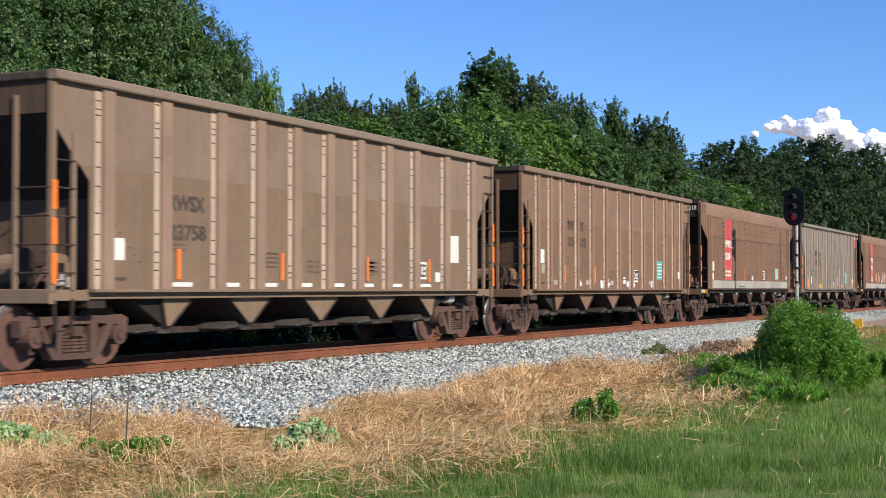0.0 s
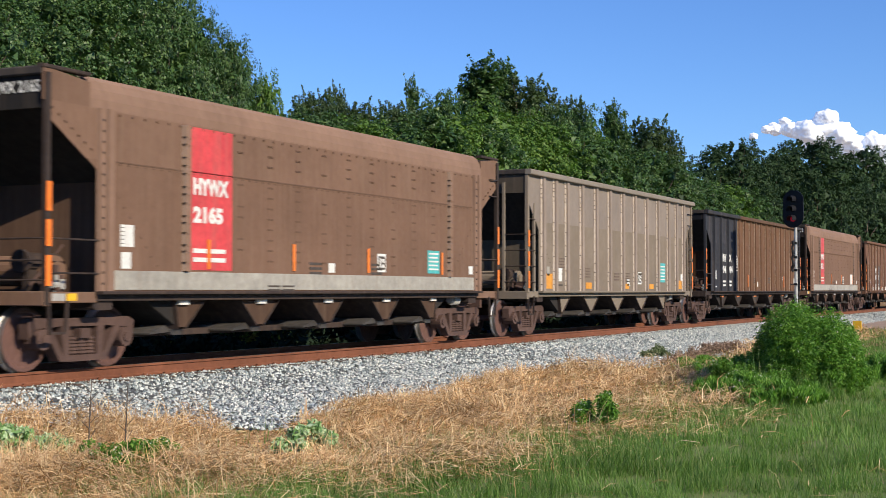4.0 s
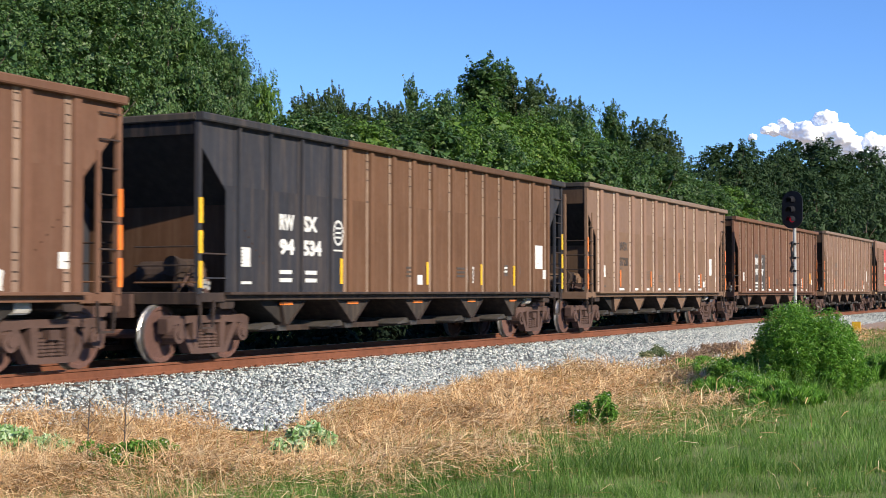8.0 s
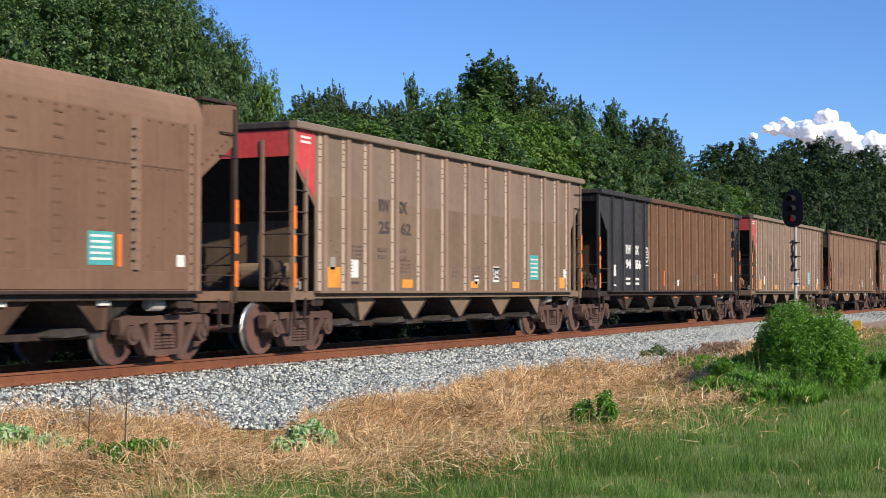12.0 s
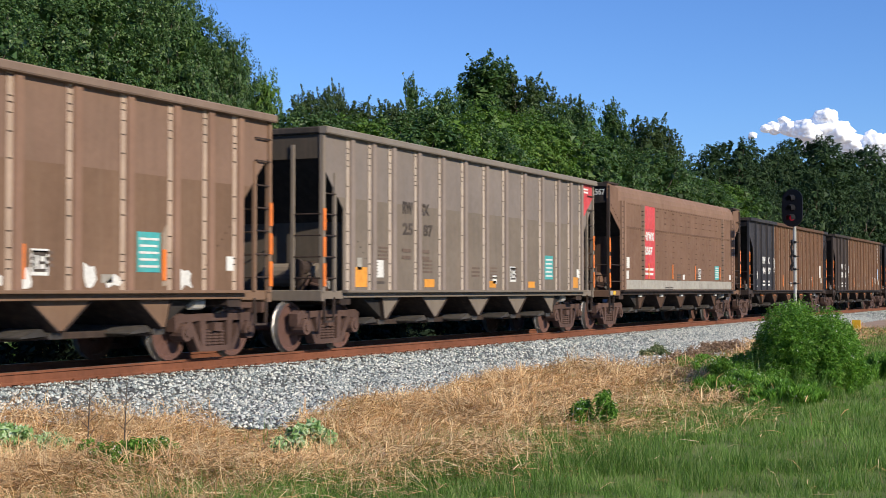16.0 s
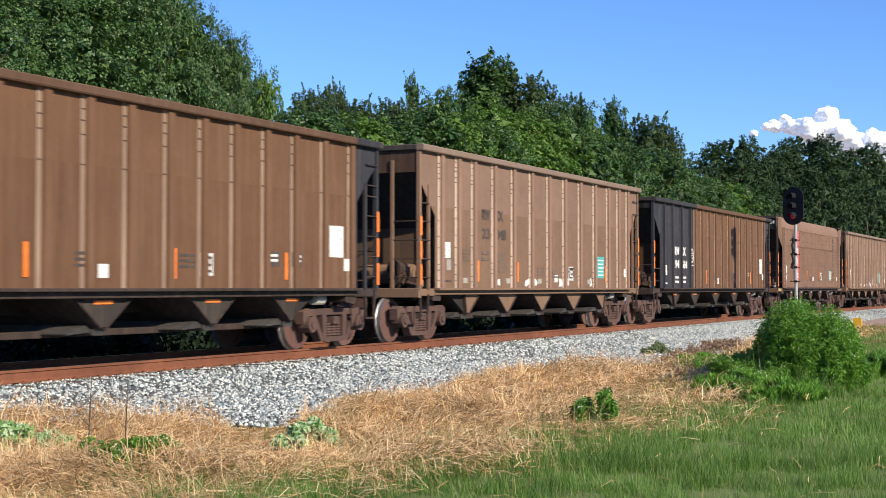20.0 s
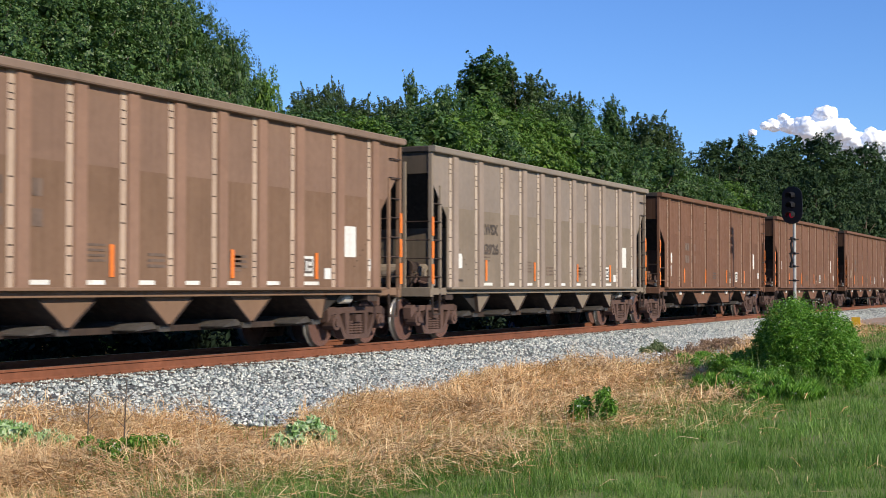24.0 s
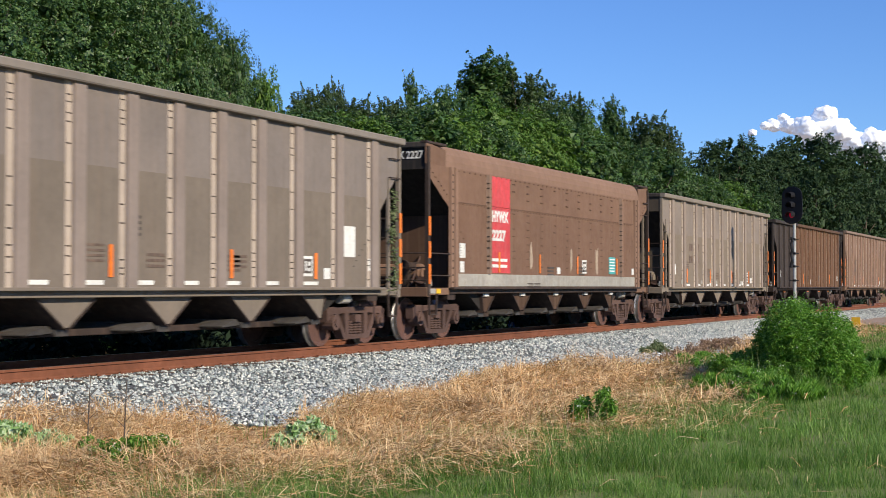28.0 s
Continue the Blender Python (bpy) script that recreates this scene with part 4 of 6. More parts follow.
def sideframe_mesh():
    """One casting: a plate of quads in the XZ plane, drawn out in y and welded."""
    half = [[(0, 0.63), (0, 0.75), (0.30, 0.75), (0.30, 0.63)], [(0.30, 0.63), (0.30, 0.75), (0.46, 0.75), (0.46, 0.64)], [(0.46, 0.64), (0.46, 0.75), (0.68, 0.745), (0.68, 0.62)],
            [(0.68, 0.62), (0.68, 0.745), (0.82, 0.755), (0.82, 0.62)], [(0.82, 0.62), (0.82, 0.755), (1.0, 0.76), (0.98, 0.60)], [(0.98, 0.60), (1.0, 0.76), (1.14, 0.70), (1.12, 0.47)],
            [(0.30, 0.22), (0.30, 0.63), (0.46, 0.64), (0.42, 0.22)], [(0, 0.13), (0, 0.22), (0.30, 0.22), (0.30, 0.13)], [(0.30, 0.13), (0.30, 0.22), (0.42, 0.22), (0.50, 0.14)],
            [(0.42, 0.22), (0.68, 0.62), (0.82, 0.62), (0.50, 0.14)]]
    quads = half + [[(-x, z) for x, z in q][::-1] for q in half]
    edges, spot = {}, {}
    for q in quads:
        for i in range(4):
            a, b = q[i], q[(i + 1) % 4]
            edges[frozenset((a, b))] = edges.get(frozenset((a, b)), 0) + 1
    y0, y1 = -1.10, -0.92
    pts = sorted({p for q in quads for p in q})
    n = len(pts)
    spot = {p: i for i, p in enumerate(pts)}
    v = [(x, y0, z) for x, z in pts] + [(x, y1, z) for x, z in pts]
    f = []
    for q in quads:
        ids = [spot[p] for p in q]
        f += [tuple(ids), tuple(i + n for i in ids[::-1])]
        for i in range(4):
            a, b = q[i], q[(i + 1) % 4]
            if edges[frozenset((a, b))] == 1:
                f.append((spot[a], spot[b], spot[b] + n, spot[a] + n))
    return Geo().add(v, f).mesh("sideframe", M_TRUCK)


def spring_mesh():
    g = Geo()
    prof = []
    for i in range(6):
        z = 0.225 + 0.05 * i
        prof += [(0.066, z), (0.094, z + 0.02)]
    n = 9
    k = len(prof)
    v = [(r * math.cos(6.2832 * i / n), r * math.sin(6.2832 * i / n), z) for i in range(n) for r, z in prof]
    f = [(i * k + j, ((i + 1) % n) * k + j, ((i + 1) % n) * k + j + 1, i * k + j + 1) for i in range(n) for j in range(k - 1)]
    return g.add(v, f).mesh("spring", M_TRUCK)


BEARING = Geo().tube((0, -1.16, 0), (0, -0.88, 0), 0.145, 16).tube((0, -1.19, 0), (0, -1.16, 0), 0.075, 10).mesh("bearing", M_TRUCK)
WHEELSET, SIDEFRAME, SPRINGS = wheelset_mesh(), sideframe_mesh(), spring_mesh()
BOLSTER = Geo().bar(-0.2, 0.2, -1.0, 1.0, 0.42, 0.72, 0.04).box(-0.11, 0.11, -1.14, 1.14, 0.46, 0.6).tube((0, 0, 0.7), (0, 0, 0.86), 0.2, 12).mesh("truck", M_TRUCK)





def add_truck(car, x):
    t = part("truck", BOLSTER, None, car, "dusty cast-steel freight truck", at=(x, 0, 0))
    for s in (1, -1):
        f = part("sideframe", SIDEFRAME, None, t)
        for x2 in (-0.185, 0.0, 0.185):
            part("spring", SPRINGS, None, t, at=(x2, -1.02 * s, 0))
        if s < 0:
            f.rotation_euler = (0, 0, math.pi)
        for x2 in (-0.889, 0.889):
            b = part("bearing", BEARING, None, t, at=(x2, 0, 0.457))
            if s < 0:
                b.rotation_euler = (0, 0, math.pi)
    for s in (-1, 1):
        part("wheelset", WHEELSET, None, t, at=(s * 0.889, 0, 0.457))["axle"] = s


RIBBED = ("rib", "split")
KINDS = {
    "rib": dict(L=14.85, T=4.12, e=0.84, ribs=(0.93, 2.28, 3.73, 4.87, 6.03, 7.17, 8.31, 9.47, 10.67, 12.1, 13.45), bays=(2.84, 5.09, 7.40, 9.68, 11.95), truck=1.06, splits=(), drop=0.66, slope=0.82, rib=(0.0, 0.135, 0.05, 0.27)),
    "split": dict(L=14.62, T=4.12, e=0.82, ribs=(0.91, 1.76, 2.60, 3.72, 4.86, 6.0, 7.16, 8.28, 9.44, 10.6, 11.72, 12.62, 13.45), bays=(2.75, 5.0, 7.25, 9.52, 11.83), truck=1.0, splits=(), drop=0.66, slope=0.82, rib=(0.0, 0.125, 0.045, 0.17)),
    "wide": dict(L=14.60, T=4.12, e=0.72, ribs=(0.92, 2.24, 3.71, 5.44, 7.17, 8.89, 10.65, 12.1, 13.44), bays=(2.85, 5.65, 8.9, 11.6), truck=0.94, splits=(), drop=0.92, slope=0.68, rib=(0.02, 0.13, 0.05, 0.14)),
    "long": dict(L=16.0, T=3.97, e=0.82, ribs=(1.08, 2.02, 3.05, 4.07, 4.69, 5.55, 6.48, 7.36, 8.27, 9.22, 10.11, 10.99, 11.91, 12.84, 13.84, 14.83), bays=(2.88, 5.25, 8.0, 10.7, 13.1), truck=0.95, splits=(4.62, 14.98), drop=0.42, slope=0.78, rib=(-0.06, 0.105, 0.05, 0.17)),
    "deep": dict(L=16.0, T=3.97, e=0.82, ribs=(1.08, 2.03, 3.05, 4.15, 5.42, 6.75, 8.03, 9.36, 10.63, 11.92, 13.0, 13.85, 14.85), bays=(2.95, 5.53, 8.22, 10.78, 13.4), truck=0.95, splits=(), drop=0.45, slope=0.78, rib=(-0.08, 0.14, 0.055, 0.18)),
    "smooth": dict(L=15.3, T=4.20, e=1.12, ribs=(), bays=(3.3, 5.5, 7.75, 10.0, 12.1), truck=1.32, splits=(), drop=0.66, slope=0.7, rib=(0, 0, 0, 0)),
}


def build_master(kind):
    k = KINDS[kind]
    L, T, e = k["L"], k["T"], k["e"]
    car = new("hopper_car")
    zt = T - 0.12 if kind != "smooth" else T - 0.46
    out = [(0.03, zt), (0.03, T - k["drop"]), (e, T - k["drop"] - k["slope"]), (e, SILL), (L - e, SILL), (L - e, T - k["drop"] - k["slope"]), (L - 0.03, T - k["drop"]), (L - 0.03, zt)]
    cuts = [0.0, *k["splits"], L]
    seam = 2.86 if kind != "smooth" else 3.0
    for s in (1, -1):
        side = -1.5 * s
        for a, b in zip(cuts, cuts[1:]):
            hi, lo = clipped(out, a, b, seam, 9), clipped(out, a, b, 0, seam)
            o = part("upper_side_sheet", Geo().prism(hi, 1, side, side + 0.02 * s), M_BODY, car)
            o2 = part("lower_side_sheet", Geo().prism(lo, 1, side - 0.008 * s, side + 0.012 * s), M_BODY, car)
            o["front"] = o2["front"] = int(bool(k["splits"]) and a in (0, k["splits"][-1]))
        for x in k["ribs"]:
            lead = bool(k["splits"]) and x < k["splits"][0] + 0.02
            x_off, strip, deep, face = (-0.04, 0.06, 0.065, 0.075) if lead else k["rib"]
            x0 = x + x_off
            y1, y2 = side - 0.014 * s, side - (0.014 + deep) * s
            x1, x2 = x0 + strip, x0 + strip + 0.012
            g = Geo().prism([(x0, side + 0.005 * s), (x0 + 0.004, y1), (x1, y1), (x2, y2), (x2 + face - 0.03, y2), (x2 + face, side + 0.005 * s)], 2, SILL, zt)
            g.m[3] = 1
            if s > 0 and kind == "long":
                for z in (2.85, zt - 0.22, zt - 0.38, zt - 0.58) if x > 4.7 and int(x * 10) % 3 else (2.85,):
                    g.box(x0 + 0.02, x1 - 0.01, y1 - 0.003, y1 + 0.004, z, z + 0.022, 2)
            elif s > 0:  # open stitches in the welded flange
                q = int(round(x * 100))
                z = SILL + 0.06
                for i in range(26):
                    near_end = z > zt - 0.75 or z < SILL + 0.45
                    z += (0.085 + 0.07 * ((i * 7 + q) % 5) / 4) if near_end else (0.22 + 0.16 * ((i * 3 + q) % 7) / 6)
                    if z < zt - 0.04 and (i * 5 + q) % 6:
                        g.box(x0 + 0.02, x1 - 0.02, y1 - 0.003, y1 + 0.004, z, z + 0.019, 2)
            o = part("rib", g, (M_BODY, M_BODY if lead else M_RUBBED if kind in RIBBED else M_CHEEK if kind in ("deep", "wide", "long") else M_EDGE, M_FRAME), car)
            o["front"] = int(lead)
        # top chord
        if kind == "smooth":
            y = side
            prof = [(y, T - 0.48), (y, T - 0.34), (y + 0.03 * s, T - 0.2), (y + 0.1 * s, T - 0.07), (y + 0.2 * s, T), (y + 0.26 * s, T), (y + 0.16 * s, T - 0.09), (y + 0.06 * s, T - 0.22), (y + 0.04 * s, T - 0.48)]
            # paler: the extra sun on this curved edge is put into its colour
            part("curved_roof_edge", Geo().prism(prof if s > 0 else prof[::-1], 0, 0.95, L - 0.95), M_BODY, car)["pale"] = 1
            for a, b in ((0.0, 0.95), (L - 0.95, L)):
                part("roof_edge_end", Geo().prism([(a, T - 0.47), (b, T - 0.47), (b, T - 0.12), (a, T - 0.02)] if not a else [(a, T - 0.47), (b, T - 0.47), (b, T - 0.02), (a, T - 0.12)], 1, side, side + 0.03 * s), M_BODY, car)
                part("top_angle", Geo().bar(a - 0.02, b, min(side - 0.02 * s, side + 0.12 * s), max(side - 0.02 * s, side + 0.12 * s), T - 0.04, T + 0.015), M_FRAME, car)
        else:
            for a, b in zip(cuts, cuts[1:]):
                o = part("top_chord", Geo().bar(a, b, min(side - 0.135 * s, side + 0.05 * s), max(side - 0.135 * s, side + 0.05 * s), T - 0.13, T, 0.02), M_BODY, car)
                o["chord"] = 1
                o["front"] = int(bool(k["splits"]) and a in (0, k["splits"][-1]))
        # side sill
        part("side_sill", Geo().bar(e - 0.02, L - e + 0.02, min(side - 0.13 * s, side + 0.06 * s), max(side - 0.13 * s, side + 0.06 * s), SILL - 0.035, SILL + 0.012, 0.008).bar(e, L - e, min(side, side + 0.05 * s), max(side, side + 0.05 * s), SILL - 0.13, SILL - 0.03, 0.008), M_FRAME if kind in ("long", "smooth") else M_BODY, car)
    # ends
    for front in (1, 0):
        def X(x):
            return x if front else L - x
        def rng2(a, b):
            return (X(a), X(b)) if front else (X(b), X(a))
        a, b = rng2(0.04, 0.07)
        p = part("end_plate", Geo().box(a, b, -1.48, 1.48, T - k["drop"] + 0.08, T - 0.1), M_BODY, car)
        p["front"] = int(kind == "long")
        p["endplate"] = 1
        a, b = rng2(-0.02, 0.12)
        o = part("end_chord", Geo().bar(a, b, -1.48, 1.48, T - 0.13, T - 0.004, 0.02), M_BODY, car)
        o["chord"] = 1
        z0, z1 = T - k["drop"], 1.25
        xb = e + 0.22
        zb = z0 - k["slope"] * xb / e
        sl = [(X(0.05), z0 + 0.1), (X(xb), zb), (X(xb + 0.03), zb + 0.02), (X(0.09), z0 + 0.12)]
        # underside colour holds soot and the shade of the end recess
        part("slope_sheet", Geo().prism(sl, 1, -1.47, 1.47), M_SOOT_SHADE, car)
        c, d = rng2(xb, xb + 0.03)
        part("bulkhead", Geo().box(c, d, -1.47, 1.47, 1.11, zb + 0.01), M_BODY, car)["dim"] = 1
        a, b = rng2(0.0, 0.14)
        part("end_sill", Geo().bar(a, b, -1.52, 1.52, 0.93, 1.13, 0.012), M_BODY if kind != "long" else M_FRAME, car)
        a, b = rng2(0.14, 1.9)
        part("end_platform", Geo().box(a, b, -1.35, 1.35, 1.08, 1.105).box(a, b, -0.45, 0.45, 0.80, 1.08), M_FRAME, car)
        a, b = rng2(0.02, 0.11)
        for s in (1, -1):
            y = -1.5 * s
            part("corner_post", Geo().bar(a, b, y - 0.045, y + 0.045, 0.95 if kind == "smooth" else 1.1, T - 0.1, 0.01), M_BODY if kind != "smooth" else M_FRAME, car)["front"] = int(kind == "long")
            # side ladder
            st = 0.50 if not front or kind in RIBBED else e
            g = Geo()
            top_l = T - 0.82 if kind != "smooth" else 2.1
            rungs = [1.35, 1.74, 2.13, 2.52] + ([2.9] if top_l > 3 else [])
            if kind in RIBBED or (kind != "smooth" and not front):
                c, d = rng2(st - 0.035, st + 0.035)
                g.bar(c, d, y - 0.03, y + 0.03, 1.12, top_l, 0.006)
            zs = rungs if kind != "smooth" else (1.38, 1.85)
            if kind == "smooth":
                g.tube((X(0.06), y - 0.03 * s, zs[0]), (X(e), y - 0.03 * s, zs[0]), 0.014, 6)
                zs = zs[1:]
            if not g.v:
                g.tube((X(0.06), y - 0.03 * s, zs[0]), (X(e), y - 0.03 * s, zs[0]), 0.014, 6)
                zs = zs[1:2]
            lad = part("ladder" if kind != "smooth" else "grab_iron", g, M_BODY if kind != "smooth" else M_FRAME, car)
            lad["front"] = int(kind == "long")
            rung = Geo().tube((X(0.06), y - 0.03 * s, 0), (X(st if kind != "smooth" else e), y - 0.03 * s, 0), 0.014, 6).mesh("rung", M_FRAME)
            for z in zs:
                part("rung" if kind != "smooth" else "grab_iron", rung, None, lad if kind != "smooth" else car, at=(0, 0, z))
            # grab irons and step
            if not front:
                for z in (3.3, 3.68) if kind != "long" else (3.1, 3.5):
                    u = [(X(0.08), 0), (X(0.08), -0.06 * s), (X(0.5), -0.06 * s), (X(0.5), 0), (X(0.475), 0), (X(0.475), -0.038 * s), (X(0.105), -0.038 * s), (X(0.105), 0)]
                    part("grab_iron", Geo().prism([(px, y + py) for px, py in u], 2, z, z + 0.022), M_FRAME, car)
            u = [(X(0.10), 1.0), (X(0.14), 0.54), (X(0.48), 0.54), (X(0.52), 1.0), (X(0.485), 1.0), (X(0.45), 0.575), (X(0.17), 0.575), (X(0.135), 1.0)]
            part("step", Geo().prism(u, 1, y - 0.02, y + 0.02), M_FRAME, car)
            z = 1.2
            g = Geo()
            for h in (0.42, 0.36, 0.40):
                g.box(min(a, b) - 0.006, max(a, b) + 0.006, y - 0.052 * s - (0.005 if s > 0 else -0.0), y - 0.052 * s + (0.0 if s > 0 else 0.005), z, z + h)
                z += h + 0.12
            part("orange_strip", g, M_ORANGE, car)
        # end ladder
        g = Geo()
        c, d = rng2(0.0, 0.05)
        if kind in RIBBED:
            g.bar(c, d, -0.93, -0.86, 1.12, T - 0.32, 0.006)
        else:
            g.tube((X(0.02), -1.5, 1.28), (X(0.02), -0.3, 1.28), 0.014, 6)
        lad = part("end_ladder", g, M_BODY if kind != "smooth" else M_FRAME, car)
        rung = Geo().tube((X(0.02), -1.5, 0), (X(0.02), -0.9 if kind in RIBBED else -0.3, 0), 0.014, 6).mesh("rung", M_FRAME)
        for z in (1.35, 1.74, 2.13, 2.52) if kind in RIBBED else (1.55, 1.85):
            part("rung", rung, None, lad, at=(0, 0, z))
        a, b = rng2(0.12, e + 0.02)
        for y in (-1.49, 1.43):
            part("platform_edge", Geo().bar(a, b, y, y + 0.06, 0.97, 1.12, 0.008), M_BODY if kind != "long" else M_FRAME, car)
        # coupler
        g = Geo().bar(*rng2(-0.55, 0.3), -0.09, 0.09, 0.80, 0.98, 0.02).bar(*rng2(-0.80, -0.5), -0.16, 0.16, 0.74, 1.04, 0.03).box(*rng2(-0.1, 0.02), -0.3, 0.3, 0.72, 1.1)
        g.tube((X(-0.6), 0.2, 0.85), (X(0.0), 0.3, 0.6), 0.025, 6)
        part("coupler", g, M_TRUCK, car)
        if front:
            part("air_reservoir", Geo().tube((0.9, -0.95, 1.42), (0.9, 0.2, 1.42), 0.22, 16).tube((0.9, -1.0, 1.42), (0.9, -0.95, 1.42), 0.14, 12).box(0.84, 0.96, -0.6, -0.5, 1.1, 1.25), M_BODY if kind != "long" else M_FRAME, car)
            part("brake_cylinder", Geo().tube((0.45, -0.75, 1.55), (1.1, -0.75, 1.55), 0.13, 12).tube((0.38, -0.75, 1.55), (0.45, -0.75, 1.55), 0.17, 12).box(0.5, 0.9, -0.8, -0.7, 1.1, 1.45), M_FRAME, car)
            part("air_valve", Geo().tube((0.42, -1.3, 1.22), (0.56, -1.3, 1.22), 0.05, 8).tube((0.5, -1.3, 1.12), (0.5, -1.3, 1.36), 0.035, 8).tube((0.66, -1.26, 1.16), (0.66, -1.26, 1.3), 0.045, 8), M_TANK, car, "light grey air valve")
            part("control_valve", Geo().box(0.5, 0.72, -1.25, -1.02, 1.12, 1.36).tube((0.6, -1.2, 1.36), (0.6, -1.2, 1.5), 0.05, 8).tube((0.3, -1.0, 1.2), (1.6, -0.6, 1.95), 0.02, 6).tube((0.5, -1.35, 1.15), (0.5, -1.0, 1.25), 0.04, 8), M_TRUCK, car)
    # under-frame
    for q in (1, -1):
        xs = [k["bays"][0] - 0.95, k["bays"][0] + 0.06] if q > 0 else [k["bays"][-1] + 1.0, k["bays"][-1] - 0.06]
        # dark colour also stands for the shade under the hopper
        part("outer_slope", Geo().prism([(xs[0], SILL - 0.07), (xs[1], SILL - 0.07), (xs[1], 0.55), (xs[1] - 0.05 * q, 0.55)][::q], 1, -1.3, 1.3), M_SOOT_SHADE, car)
    part("center_sill", Geo().bar(0.0, L, -0.18, 0.18, 0.74, 1.08, 0.02), M_FRAME, car)
    for c in k["bays"]:
        h = 0.72 if kind != "smooth" else 0.66
        lip = 0.05 if kind != "smooth" else 0.10
        if kind == "wide" and 4 < c < 10:
            h, lip = 1.4, 0.55
        h0 = 0.16 if c == k["bays"][0] and kind != "wide" else h
        h1 = 0.2 if c == k["bays"][-1] and kind != "wide" else h
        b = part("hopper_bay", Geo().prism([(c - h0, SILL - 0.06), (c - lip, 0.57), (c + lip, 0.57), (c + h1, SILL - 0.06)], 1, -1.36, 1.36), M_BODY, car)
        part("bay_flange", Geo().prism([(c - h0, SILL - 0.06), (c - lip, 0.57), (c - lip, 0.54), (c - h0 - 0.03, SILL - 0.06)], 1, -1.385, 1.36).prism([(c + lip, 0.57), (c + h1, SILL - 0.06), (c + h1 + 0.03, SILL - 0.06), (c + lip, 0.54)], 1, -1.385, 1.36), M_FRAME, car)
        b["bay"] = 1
        part("discharge_door", Geo().prism([(c - 0.06, 0.50), (c - 0.22, 0.60), (c - 0.62, 0.49), (c - 0.62, 0.47)], 1, -1.22, 1.22).bar(c - 0.12, c + 0.16, -1.26, 1.26, 0.45, 0.55, 0.02), M_DOOR, car)
    part("door_air_tank", Geo().tube((L - 1.95, -1.22, 0.93), (L - 1.65, -1.22, 0.93), 0.11, 14).tube((L - 1.99, -1.22, 0.93), (L - 1.95, -1.22, 0.93), 0.07, 10).box(L - 1.85, L - 1.75, -1.24, -1.2, 0.98, 1.1), M_TANK, car, "light grey air tank")
    part("discharge_beam", Geo().bar(2.2, L - 2.2, -0.75, -0.62, 0.42, 0.52, 0.01).bar(2.2, L - 2.2, 0.62, 0.75, 0.42, 0.52, 0.01), M_FRAME, car)
    for x in (k["truck"], L - k["truck"]):
        part("body_bolster", Geo().bar(x - 0.2, x + 0.2, -1.45, 1.45, 0.86, 1.1, 0.03), M_FRAME, car)
        add_truck(car, x)
    if kind == "smooth":
        for x in (e + 0.13, L - e - 0.13):
            g = Geo().prism([(x - 0.16, -1.5), (x - 0.13, -1.56), (x - 0.02, -1.56), (x, -1.6), (x + 0.13, -1.6), (x + 0.16, -1.5)], 2, SILL, T - 0.47)
            for i in range(16):
                g.tube((x - 0.075, -1.555, SILL + 0.12 + 0.155 * i), (x - 0.075, -1.575, SILL + 0.12 + 0.155 * i), 0.02, 5, mi=1)
            part("end_post", g, (M_BODY, M_FRAME), car)["pale"] = 1
        for x in (3.18, 12.66):
            g = Geo().prism([(x - 0.085, -1.5), (x - 0.06, -1.585), (x + 0.05, -1.585), (x + 0.075, -1.5)], 2, 1.44, T - 0.5)
            g.m[2] = 1
            for i in range(14):
                z = 1.56 + 0.15 * i + 0.03 * math.sin(i * 2.2)
                g.tube((x, -1.58, z), (x, -1.597, z), 0.018, 6)
                g.prism([(x - 0.086, z), (x - 0.058, z + 0.01), (x - 0.058, z + 0.03), (x - 0.086, z + 0.02)], 1, -1.58, -1.515, 2)
            part("riveted_strip", g, (M_BODY, M_EDGE, M_FRAME), car)["pale"] = 1
        g = Geo()
        for i in range(9):
            for j in range(12):
                x, z = 4.62 + 0.9 * i, 1.62 + 0.178 * j
                if (i * 5 + j * 3) % 9 and abs(z - 3.0) > 0.06:
                    for q in range(2):
                        g.box(x + 0.095 * q, x + 0.095 * q + 0.07, -1.513, -1.5, z, z + 0.03)
        g.box(1.45, L - 1.45, -1.515, -1.5, 2.985, 3.005)
        for i in range(62):
            g.tube((1.6 + i * 0.197, -1.505, 2.96), (1.6 + i * 0.197, -1.52, 2.96), 0.016, 5)
        for i in range(7):
            for x in (0.16 + 0.135 * i, L - 0.16 - 0.135 * i):
                z = T - k["drop"] + 0.1 - k["slope"] / e * 0.135 * i
                g.tube((x, -1.505, z), (x, -1.525, z), 0.018, 5)
        for i in range(10):
            for x in (1.3 + 0.13 * i, L - 1.3 - 0.13 * i):
                g.box(x, x + 0.035, -1.514, -1.5, 2.75 - 0.14 * i, 2.78 - 0.14 * i)
        for i in range(44):
            g.tube((1.3 + i * 0.292, -1.505, T - 0.52), (1.3 + i * 0.292, -1.52, T - 0.52), 0.02, 5)
        wm = part("welding", g, M_BODY, car)
        wm["faded"], wm["kind"] = 1, "stuff"
        part("lower_sill_plate", Geo().bar(e + 0.15, L - e - 0.15, -1.53, -1.505, SILL + 0.03, SILL + 0.31, 0.005), M_PLATE, car, "dirty white sill plate")["plate"] = 1
        for c in k["bays"]:
            part("bay_lug", Geo().box(c - 0.12, c + 0.12, -1.42, -1.34, 0.92, 1.06), M_WHITE, car)
    else:
